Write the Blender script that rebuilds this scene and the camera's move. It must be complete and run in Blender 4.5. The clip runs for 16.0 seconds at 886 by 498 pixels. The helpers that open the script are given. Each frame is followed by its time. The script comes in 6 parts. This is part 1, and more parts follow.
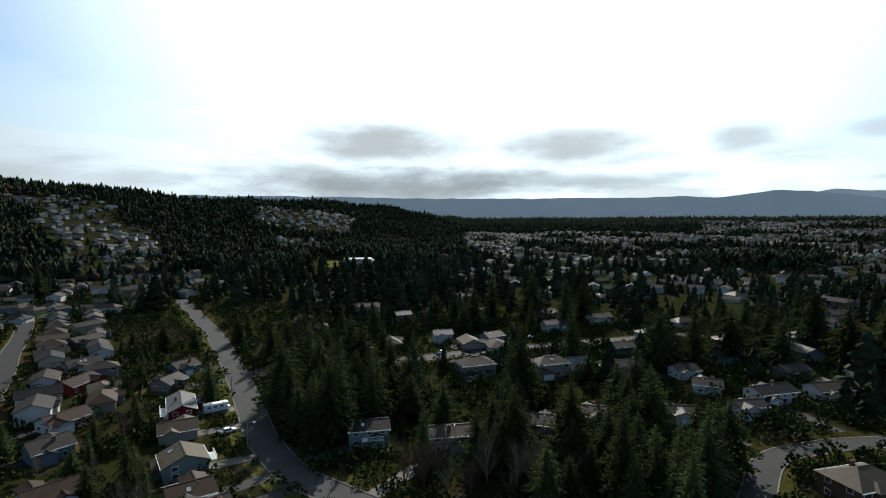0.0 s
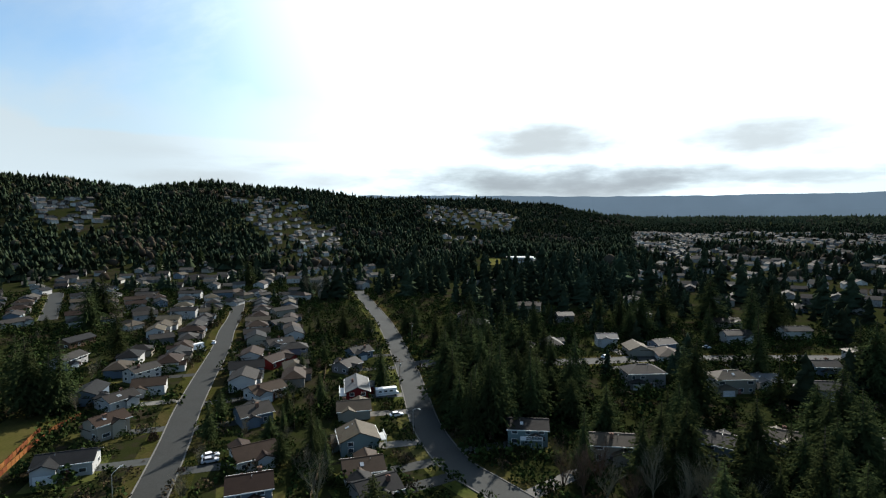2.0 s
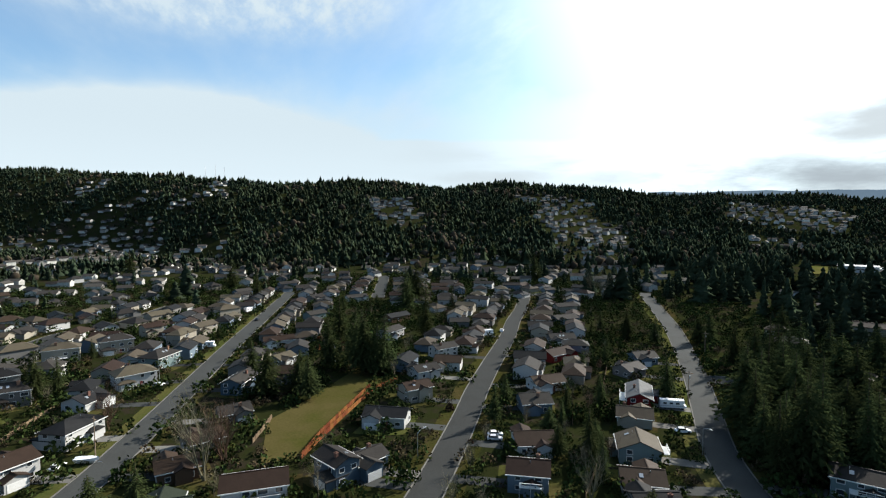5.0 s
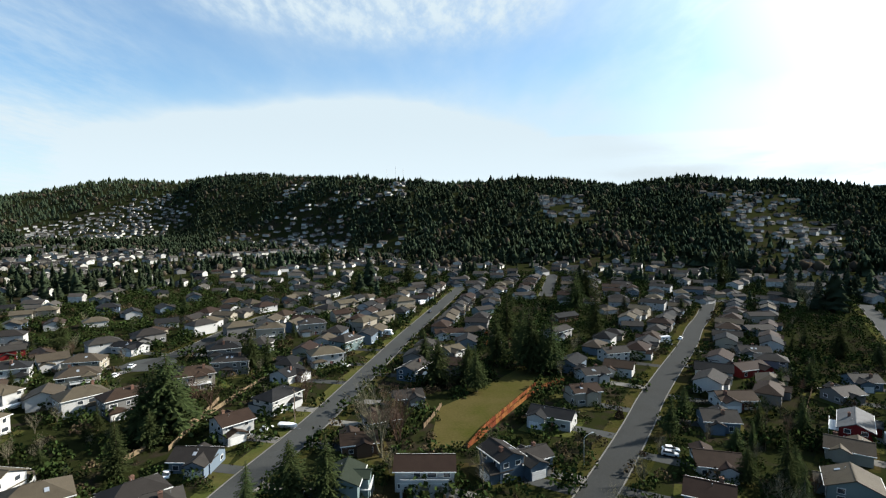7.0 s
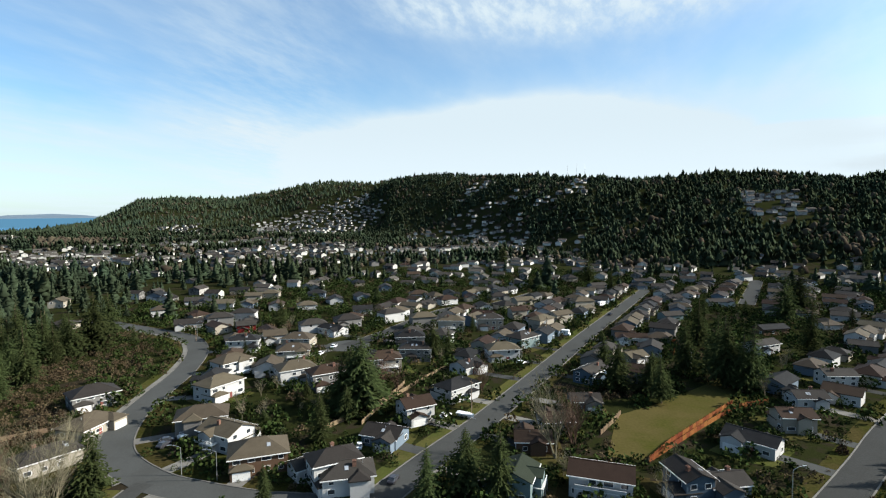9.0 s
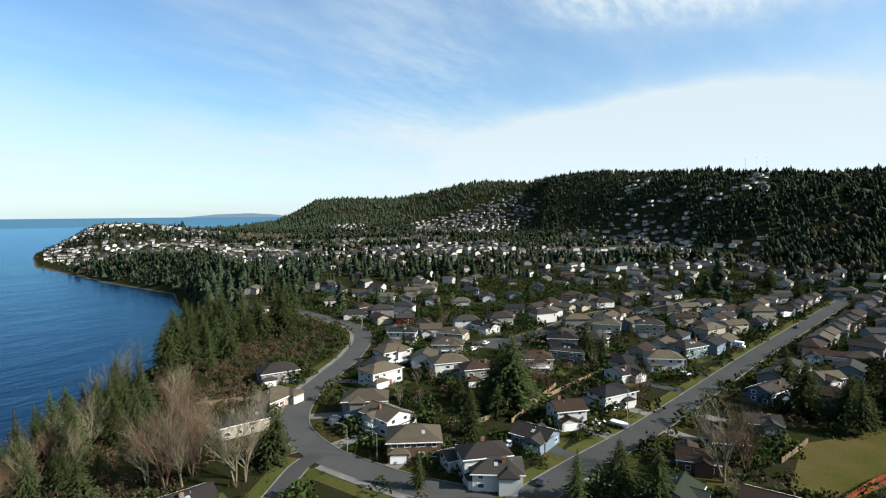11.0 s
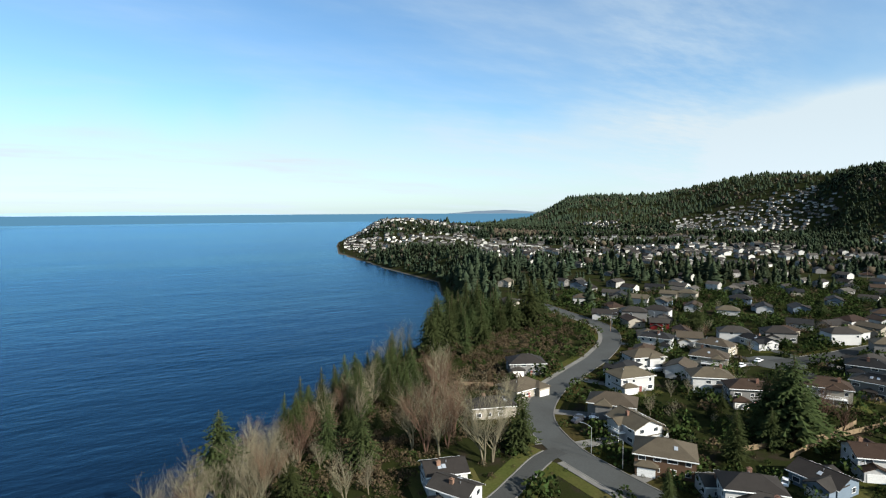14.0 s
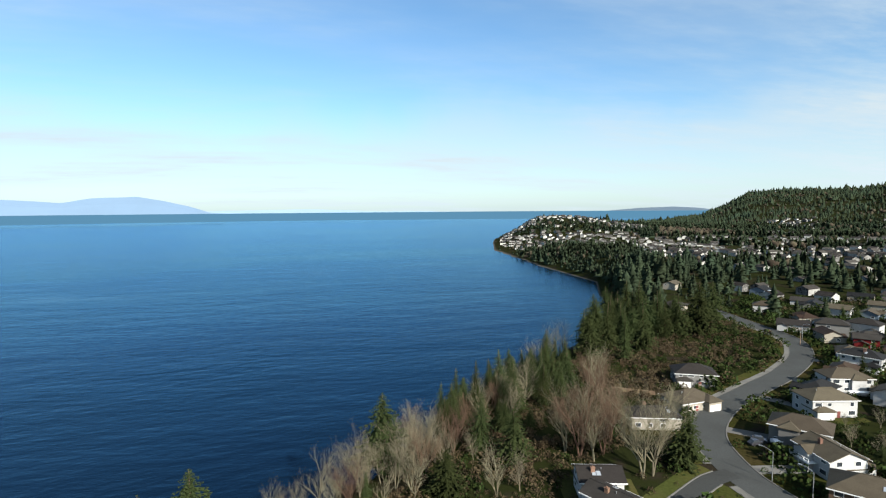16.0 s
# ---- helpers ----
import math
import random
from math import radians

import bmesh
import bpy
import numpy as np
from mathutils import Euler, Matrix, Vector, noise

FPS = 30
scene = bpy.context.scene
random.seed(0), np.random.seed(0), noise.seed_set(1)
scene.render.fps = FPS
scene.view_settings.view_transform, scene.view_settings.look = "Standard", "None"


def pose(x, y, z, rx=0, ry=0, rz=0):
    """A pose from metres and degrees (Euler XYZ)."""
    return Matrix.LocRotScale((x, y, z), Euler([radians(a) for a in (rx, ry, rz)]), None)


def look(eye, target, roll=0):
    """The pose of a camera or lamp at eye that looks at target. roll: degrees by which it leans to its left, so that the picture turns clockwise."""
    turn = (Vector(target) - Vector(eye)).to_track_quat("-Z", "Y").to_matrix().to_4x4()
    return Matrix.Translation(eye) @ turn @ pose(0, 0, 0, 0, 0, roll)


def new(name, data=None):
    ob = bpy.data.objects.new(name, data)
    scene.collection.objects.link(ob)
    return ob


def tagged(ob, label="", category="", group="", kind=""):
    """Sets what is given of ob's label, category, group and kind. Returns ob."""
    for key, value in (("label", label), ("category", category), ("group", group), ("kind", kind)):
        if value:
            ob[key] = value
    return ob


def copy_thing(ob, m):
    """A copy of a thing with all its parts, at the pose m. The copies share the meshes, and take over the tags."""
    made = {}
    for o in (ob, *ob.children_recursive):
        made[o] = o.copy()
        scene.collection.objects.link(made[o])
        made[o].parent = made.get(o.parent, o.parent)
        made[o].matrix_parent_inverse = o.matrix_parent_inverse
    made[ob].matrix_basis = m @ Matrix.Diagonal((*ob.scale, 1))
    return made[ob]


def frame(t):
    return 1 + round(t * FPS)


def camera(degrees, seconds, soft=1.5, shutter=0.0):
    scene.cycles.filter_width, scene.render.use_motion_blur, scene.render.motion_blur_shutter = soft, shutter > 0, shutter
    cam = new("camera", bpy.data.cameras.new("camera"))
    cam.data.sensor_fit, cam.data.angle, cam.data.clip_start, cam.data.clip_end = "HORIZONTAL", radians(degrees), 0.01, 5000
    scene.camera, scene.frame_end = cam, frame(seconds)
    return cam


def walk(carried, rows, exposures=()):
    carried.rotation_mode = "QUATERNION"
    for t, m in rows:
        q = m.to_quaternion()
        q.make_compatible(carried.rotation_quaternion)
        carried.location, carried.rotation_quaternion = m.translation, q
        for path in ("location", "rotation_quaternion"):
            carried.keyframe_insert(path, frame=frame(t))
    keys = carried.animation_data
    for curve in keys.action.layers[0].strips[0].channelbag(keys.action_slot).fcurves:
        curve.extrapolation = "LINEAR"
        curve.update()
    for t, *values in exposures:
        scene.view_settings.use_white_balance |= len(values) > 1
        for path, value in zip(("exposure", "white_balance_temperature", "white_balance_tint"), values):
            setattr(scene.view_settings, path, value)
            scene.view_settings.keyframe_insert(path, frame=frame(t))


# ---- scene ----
EXPOSURES = [(0.0, 0.82), (2.0, 1.12), (4.0, 1.36), (4.5, 1.22), (7.0, 1.28), (11.5, 1.3), (16.0, 1.2)]
cam = camera(78.63, 16.0, soft=1.2)
EYE = (0.0, 0.0, 95.0)
PATH = [
    (0.0, pose(*EYE, 90 -3.54, 0, 22.20) @ pose(0, 0, 0, 0, 0, -0.40)),
    (0.5, pose(*EYE, 90 -3.54, 0, 26.56) @ pose(0, 0, 0, 0, 0, -0.49)),
    (1.0, pose(*EYE, 90 -3.53, 0, 31.27) @ pose(0, 0, 0, 0, 0, -0.43)),
    (1.5, pose(*EYE, 90 -3.54, 0, 35.03) @ pose(0, 0, 0, 0, 0, -0.44)),
    (2.0, pose(*EYE, 90 -3.56, 0, 39.25) @ pose(0, 0, 0, 0, 0, -0.44)),
    (2.5, pose(*EYE, 90 -3.55, 0, 43.35) @ pose(0, 0, 0, 0, 0, -0.47)),
    (3.0, pose(*EYE, 90 -3.56, 0, 47.66) @ pose(0, 0, 0, 0, 0, -0.43)),
    (3.5, pose(*EYE, 90 -3.58, 0, 51.95) @ pose(0, 0, 0, 0, 0, -0.40)),
    (4.0, pose(*EYE, 90 -3.60, 0, 58.00) @ pose(0, 0, 0, 0, 0, -0.37)),
    (4.5, pose(*EYE, 90 -3.60, 0, 63.69) @ pose(0, 0, 0, 0, 0, -0.28)),
    (7.0, pose(*EYE, 90 -3.75, 0, 86.47) @ pose(0, 0, 0, 0, 0, -0.35)),
    (7.5, pose(*EYE, 90 -3.76, 0, 91.00) @ pose(0, 0, 0, 0, 0, -0.34)),
    (8.0, pose(*EYE, 90 -3.80, 0, 95.96) @ pose(0, 0, 0, 0, 0, -0.33)),
    (8.5, pose(*EYE, 90 -3.85, 0, 100.57) @ pose(0, 0, 0, 0, 0, -0.29)),
    (9.0, pose(*EYE, 90 -3.88, 0, 105.23) @ pose(0, 0, 0, 0, 0, -0.34)),
    (11.5, pose(*EYE, 90 -3.88, 0, 125.51) @ pose(0, 0, 0, 0, 0, -0.47)),
    (12.0, pose(*EYE, 90 -3.89, 0, 129.79) @ pose(0, 0, 0, 0, 0, -0.51)),
    (12.5, pose(*EYE, 90 -3.92, 0, 133.62) @ pose(0, 0, 0, 0, 0, -0.49)),
    (13.0, pose(*EYE, 90 -3.97, 0, 138.11) @ pose(0, 0, 0, 0, 0, -0.41)),
    (13.5, pose(*EYE, 90 -4.00, 0, 142.69) @ pose(0, 0, 0, 0, 0, -0.33)),
    (14.0, pose(*EYE, 90 -4.04, 0, 147.49) @ pose(0, 0, 0, 0, 0, -0.28)),
    (14.5, pose(*EYE, 90 -4.09, 0, 151.76) @ pose(0, 0, 0, 0, 0, -0.33)),
    (15.0, pose(*EYE, 90 -4.14, 0, 156.00) @ pose(0, 0, 0, 0, 0, -0.29)),
    (15.5, pose(*EYE, 90 -4.20, 0, 159.93) @ pose(0, 0, 0, 0, 0, -0.33)),
    (16.0, pose(*EYE, 90 -4.24, 0, 163.92) @ pose(0, 0, 0, 0, 0, -0.42)),
]
walk(cam, PATH, EXPOSURES)
# ---- world and sun ----
SUN_AZ, SUN_EL = 16.0, 30.0      # degrees: turn to the left of +y, height
sun_dir = Vector((-math.sin(radians(SUN_AZ)) * math.cos(radians(SUN_EL)),
                  math.cos(radians(SUN_AZ)) * math.cos(radians(SUN_EL)), math.sin(radians(SUN_EL))))
sun = new("sun", bpy.data.lights.new("sun", "SUN"))
sun.data.energy, sun.data.angle, sun.data.color = 5.0, radians(0.6), (1.0, 0.95, 0.87)
sun.matrix_world = look(sun_dir * 500, (0, 0, 0))


class Nodes:
    """Short hand for node trees."""

    def __init__(self, tree):
        self.tree = tree
        tree.nodes.clear()

    def add(self, kind, **props):
        n = self.tree.nodes.new(kind)
        for k, v in props.items():
            if k == "ins":
                for i, val in v.items():
                    if hasattr(val, "is_output") and val.is_output:
                        self.tree.links.new(val, n.inputs[i])
                    else:
                        n.inputs[i].default_value = val
            else:
                setattr(n, k, v)
        return n

    def math(self, op, a, b=0.0, c=0.0):
        return self.add("ShaderNodeMath", operation=op, ins={0: a, 1: b, 2: c}).outputs[0]

    def ramp(self, fac, lo, hi, a=0.0, b=1.0):
        return self.add("ShaderNodeMapRange", interpolation_type="SMOOTHSTEP",
                        ins={0: fac, 1: lo, 2: hi, 3: a, 4: b}).outputs[0]

    def mix(self, fac, a, b):
        n = self.add("ShaderNodeMix", data_type="RGBA")
        for i, val in ((0, fac), (6, a), (7, b)):
            if hasattr(val, "is_output"):
                self.tree.links.new(val, n.inputs[i])
            else:
                n.inputs[i].default_value = val
        return n.outputs[2]

    def noise(self, vec, scale, detail=5.0, rough=0.55, out=0):
        return self.add("ShaderNodeTexNoise", ins={"Vector": vec, "Scale": scale, "Detail": detail, "Roughness": rough}).outputs[out]


def rgb(r, g, b):
    return (r, g, b, 1.0)


world = bpy.data.worlds.new("world")
scene.world = world
world.use_nodes = True
W = Nodes(world.node_tree)
coord = W.add("ShaderNodeTexCoord").outputs["Generated"]
sky = W.add("ShaderNodeTexSky", sky_type="NISHITA", sun_disc=False, sun_elevation=radians(SUN_EL), sun_rotation=radians(-SUN_AZ),
            altitude=50, air_density=1.0, dust_density=0.6, ozone_density=1.5).outputs[0]
xyz = W.add("ShaderNodeSeparateXYZ", ins={0: coord})
up = xyz.outputs[2]
# thin high cloud laid out on a plane far overhead
lift = W.math("ADD", W.math("MAXIMUM", up, 0.0), 0.10)
plane = W.add("ShaderNodeCombineXYZ", ins={0: W.math("DIVIDE", xyz.outputs[0], lift), 1: W.math("DIVIDE", xyz.outputs[1], lift), 2: 0.0}).outputs[0]
stretch = W.add("ShaderNodeMapping", ins={"Vector": plane, "Rotation": (0, 0, 0.9), "Scale": (0.32, 0.8, 1.0), "Location": (3.1, 1.7, 0)}).outputs[0]
veil = W.ramp(W.noise(stretch, 0.9, 7, 0.55), 0.40, 0.70)
ripple = W.ramp(W.noise(stretch, 7.0, 5, 0.6), 0.35, 0.7, 0.55, 1.0)
towards = W.add("ShaderNodeVectorMath", operation="DOT_PRODUCT", ins={0: coord, 1: sun_dir}).outputs["Value"]
glare = W.ramp(towards, 0.55, 0.96)
near_glare = W.ramp(towards, 0.56, 0.93)
west = W.ramp(W.add("ShaderNodeVectorMath", operation="DOT_PRODUCT", ins={0: coord, 1: (-0.866, 0.5, 0.0)}).outputs["Value"], 0.35, 0.85)
edge = W.math("ADD", W.math("SUBTRACT", up, W.math("MULTIPLY", west, 0.07)), W.math("MULTIPLY", W.math("SUBTRACT", W.noise(coord, 2.2, 5), 0.5), 0.22))
low = W.ramp(edge, 0.10, 0.20, 1.0, 0.0)
turn = W.math("ARCTAN2", W.math("MULTIPLY", xyz.outputs[0], -1.0), xyz.outputs[1])


def soft_mass(az, el, half_az, half_el, ragged, lo=1.25, hi=0.55):
    """A sheet of white cloud at that bearing and height, in degrees."""
    a = W.math("DIVIDE", W.math("SUBTRACT", turn, radians(az)), radians(half_az))
    e = W.math("DIVIDE", W.math("SUBTRACT", up, math.sin(radians(el))), radians(half_el))
    d = W.math("ADD", W.math("ADD", W.math("MULTIPLY", a, a), W.math("MULTIPLY", e, e)), ragged)
    return W.ramp(d, lo, hi)


drift = W.math("MULTIPLY", W.math("SUBTRACT", W.noise(W.add("ShaderNodeMapping", ins={"Vector": coord, "Scale": (1, 1, 2.2)}).outputs[0], 3.2, 6, 0.55), 0.5), 1.6)
flock = W.ramp(W.noise(stretch, 16.0, 6, 0.62), 0.34, 0.68, 0.35, 1.0)
fleece = W.math("MULTIPLY", W.math("MAXIMUM", soft_mass(93, 21.5, 21, 5.0, drift, 1.3, 0.1), W.math("MULTIPLY", soft_mass(124, 13, 10, 14, drift, 1.6, -0.5), 0.35)), flock)
sheet = W.math("MAXIMUM", soft_mass(97, 4, 22, 7.6, W.math("MULTIPLY", drift, 0.7), 1.3, 0.65), soft_mass(66, 3, 26, 4.6, W.math("MULTIPLY", drift, 0.6), 1.25, 0.7))
cover = W.math("ADD", W.math("MULTIPLY", W.math("MULTIPLY", veil, ripple), 0.50), W.math("ADD", W.math("MULTIPLY", west, 0.16), W.math("MULTIPLY", low, 0.55)))
cover = W.math("MINIMUM", W.math("ADD", cover, W.math("ADD", W.math("MULTIPLY", fleece, 0.80), W.math("MULTIPLY", sheet, 0.80))), 1.0)
cover = W.math("MAXIMUM", cover, near_glare)
# grey cloud banks low over the hills
bank_v = W.add("ShaderNodeMapping", ins={"Vector": coord, "Scale": (2.4, 2.4, 15.0), "Location": (0.9, 0.2, 0.1)}).outputs[0]
bank = W.ramp(W.math("ADD", W.noise(bank_v, 1.6, 6, 0.55), W.ramp(up, 0.02, 0.07, 0.12, 0.0)), 0.47, 0.70)
bank = W.math("MULTIPLY", bank, W.math("MULTIPLY", W.ramp(up, 0.015, 0.03), W.ramp(up, 0.09, 0.15, 1.0, 0.0)))
bank = W.math("MULTIPLY", W.math("MULTIPLY", bank, 0.55), W.ramp(towards, 0.45, 0.80))
puff = W.math("MULTIPLY", W.math("SUBTRACT", W.noise(W.add("ShaderNodeMapping", ins={"Vector": coord, "Scale": (1, 1, 3.4)}).outputs[0], 7.0, 7, 0.58), 0.5), 3.2)


def cloud_mass(az, el, half_az, half_el):
    """One grey cloud at that bearing and height, in degrees, with a ragged edge."""
    a = W.math("DIVIDE", W.math("SUBTRACT", turn, radians(az)), radians(half_az))
    e = W.math("DIVIDE", W.math("SUBTRACT", up, math.sin(radians(el))), radians(half_el))
    d = W.math("ADD", W.math("ADD", W.math("MULTIPLY", a, a), W.math("MULTIPLY", e, e)), puff)
    return W.ramp(d, 1.9, -0.35)


for az, el, half_az, half_el, dense in ((28.5, 7.2, 10.0, 2.2, 0.85), (8.6, 6.9, 7.5, 1.6, 0.8), (-6.7, 7.0, 3.2, 1.3, 0.65), (-17, 7.0, 4.0, 0.9, 0.5), (62, 3.8, 8.0, 0.9, 0.5), (52, 3.6, 5.0, 0.9, 0.6)):
    bank = W.math("MAXIMUM", bank, W.math("MULTIPLY", cloud_mass(az, el, half_az, half_el), dense))
deck = W.math("MAXIMUM", cloud_mass(27, 3.2, 19.0, 1.9), W.math("MULTIPLY", cloud_mass(8, 3.5, 12.0, 0.9), 0.8))
light = W.math("ADD", W.ramp(up, 0.02, 0.17, 7.9, 7.2), W.math("MULTIPLY", glare, 9.5))
cloud = W.add("ShaderNodeVectorMath", operation="SCALE", ins={0: (0.83, 0.98, 1.07), "Scale": light}).outputs[0]
blue = W.add("ShaderNodeVectorMath", operation="MULTIPLY", ins={0: sky, 1: (1.05, 1.40, 1.58)}).outputs[0]
col = W.mix(cover, blue, cloud)
col = W.mix(bank, col, rgb(4.6, 5.0, 5.2))
col = W.mix(W.math("MULTIPLY", deck, 0.92), col, rgb(3.4, 3.9, 4.3))
col = W.mix(W.ramp(up, -0.0058, -0.0046, 1.0, 0.0), col, rgb(1.0, 2.55, 4.0))
W.add("ShaderNodeOutputWorld", ins={0: W.add("ShaderNodeBackground", ins={0: col, 1: 0.05}).outputs[0]})

# ---- materials ----
def material(name, colour, rough=0.8, vary=0.25, scale=0.6, fine=9.0, bump=0.3, metal=0.0, other=None, per="object", spec=0.04):
    """Painted, mineral or plant surface: colour drifts at two scales, with fine relief."""
    m = bpy.data.materials.new(name)
    m.use_nodes = True
    n = Nodes(m.node_tree)
    pos = n.add("ShaderNodeNewGeometry").outputs["Position"]
    broad, grain = n.noise(pos, scale, 4), n.noise(pos, fine, 4, 0.65)
    if per == "island":
        rnd = n.add("ShaderNodeNewGeometry").outputs["Random Per Island"]
    else:
        rnd = n.add("ShaderNodeObjectInfo").outputs["Random"]
    c = rgb(*colour)
    o = rgb(*(other or [v * 0.55 for v in colour]))
    col = n.mix(n.ramp(broad, 0.36, 0.66), c, o) if other else c
    f = n.math("ADD", n.math("MULTIPLY", n.math("SUBTRACT", broad, 0.5), vary * 1.6), n.math("MULTIPLY", n.math("SUBTRACT", grain, 0.5), vary * 1.6))
    f = n.math("ADD", f, n.math("MULTIPLY", n.math("SUBTRACT", rnd, 0.5), vary))
    col = n.add("ShaderNodeHueSaturation", ins={"Hue": n.math("ADD", 0.5, n.math("MULTIPLY", n.math("SUBTRACT", rnd, 0.5), 0.05 * vary)), "Value": n.math("ADD", 1.0, f), "Color": col}).outputs[0]
    p = n.add("ShaderNodeBsdfPrincipled", ins={"Base Color": col, "Roughness": rough, "Metallic": metal, "Specular IOR Level": spec})
    if bump:
        b = n.add("ShaderNodeBump", ins={"Strength": bump, "Distance": 0.05, "Height": grain})
        n.tree.links.new(b.outputs[0], p.inputs["Normal"])
    n.add("ShaderNodeOutputMaterial", ins={0: p.outputs[0]})
    return m


def shingle(name, colour):
    m = material(name, colour, 0.55, 0.45, 0.35, 5.0, 0.6, other=[v * 0.72 for v in colour], spec=0.03)
    return m


ROOFS = {"grey": shingle("roof grey", (0.031, 0.028, 0.025)), "brown": shingle("roof brown", (0.034, 0.023, 0.017)), "beige": shingle("roof beige", (0.064, 0.053, 0.038)),
         "black": shingle("roof charcoal", (0.017, 0.017, 0.017)), "green": shingle("roof green", (0.030, 0.038, 0.027)), "pale": shingle("roof pale", (0.075, 0.077, 0.078))}
WALLS = {k: material("siding " + k, v, 0.65, 0.14, 0.3, 3.0, 0.15) for k, v in {
    "white": (0.33, 0.33, 0.318), "cream": (0.218, 0.198, 0.160), "grey": (0.128, 0.125, 0.118), "blue": (0.102, 0.131, 0.160), "slate": (0.051, 0.074, 0.096),
    "teal": (0.112, 0.151, 0.151), "red": (0.112, 0.014, 0.013), "brown": (0.084, 0.053, 0.034)}.items()}
TRIM = material("white trim", (0.55, 0.55, 0.53), 0.5, 0.1, 0.5, 4, 0.1)
BRICK = material("chimney brick", (0.13, 0.075, 0.055), 0.9, 0.4, 1.0, 12, 0.4)
CONCRETE = material("concrete", (0.125, 0.120, 0.108), 0.9, 0.25, 0.25, 4, 0.2, other=(0.092, 0.088, 0.080))
ASPHALT = material("worn asphalt", (0.044, 0.046, 0.044), 0.8, 0.45, 0.07, 2.5, 0.15, other=(0.033, 0.034, 0.032), spec=0.03)
LAWN = material("winter lawn", (0.037, 0.041, 0.011), 0.95, 0.8, 0.07, 1.2, 0.6, other=(0.040, 0.034, 0.013), spec=0.0)
FIELD_GRASS = material("sunlit meadow grass", (0.046, 0.048, 0.012), 0.95, 0.5, 0.05, 1.2, 0.6, other=(0.056, 0.048, 0.017), spec=0.0)
NEEDLE = material("conifer needles", (0.0235, 0.0305, 0.0115), 0.8, 0.6, 0.3, 3.0, 0.3, spec=0.0)
NEEDLE_FAR = material("far conifer needles", (0.0260, 0.0345, 0.0195), 0.95, 0.55, 0.006, 0.4, 0.0, other=(0.0200, 0.0290, 0.0180), per="island", spec=0.0)
TWIG_FAR = material("far bare crowns", (0.046, 0.038, 0.027), 0.9, 0.6, 0.03, 1.0, 0.0, per="island", spec=0.0)
LEAF = material("evergreen shrub leaves", (0.022, 0.026, 0.009), 0.7, 0.8, 0.4, 4.0, 0.4, spec=0.0)
HEDGE_BROWN = material("winter thicket", (0.041, 0.025, 0.015), 0.9, 0.7, 0.4, 4.0, 0.4)
BARK = material("dark bark", (0.09, 0.065, 0.045), 0.95, 0.3, 1.5, 10, 0.5)
PALE_BARK = material("pale grey bark", (0.118, 0.105, 0.070), 0.95, 0.4, 1.0, 8, 0.3, spec=0.0)
RED_BARK = material("reddish twigs", (0.085, 0.055, 0.038), 0.95, 0.35, 1.0, 8, 0.3, spec=0.0)
CEDAR = material("orange cedar boards", (0.15, 0.052, 0.020), 0.8, 0.6, 0.5, 6, 0.2)
FENCE_PALE = material("pale fence boards", (0.13, 0.095, 0.06), 0.85, 0.4, 1.0, 6, 0.2)
POLE_WOOD = material("weathered pole", (0.19, 0.14, 0.10), 0.9, 0.2, 1.0, 8, 0.2)
STEEL = material("galvanised steel", (0.45, 0.46, 0.47), 0.4, 0.1, 1.0, 8, 0.0, metal=0.8)
RUBBER = material("tyre rubber", (0.02, 0.02, 0.02), 0.8, 0.1)
CARS = [material("car paint " + k, v, 0.25, 0.05, 0.2, 2, 0.0, spec=0.6) for k, v in
        (("white", (0.72, 0.72, 0.72)), ("dark", (0.03, 0.03, 0.035)), ("silver", (0.4, 0.41, 0.43)), ("red", (0.25, 0.02, 0.02)), ("blue", (0.03, 0.06, 0.15)))]


def glass_material():
    m = bpy.data.materials.new("window glass")
    m.use_nodes = True
    n = Nodes(m.node_tree)
    p = n.add("ShaderNodeBsdfPrincipled", ins={"Base Color": rgb(0.03, 0.035, 0.04), "Roughness": 0.06, "Specular IOR Level": 0.6})
    n.add("ShaderNodeOutputMaterial", ins={0: p.outputs[0]})
    return m


GLASS = glass_material()


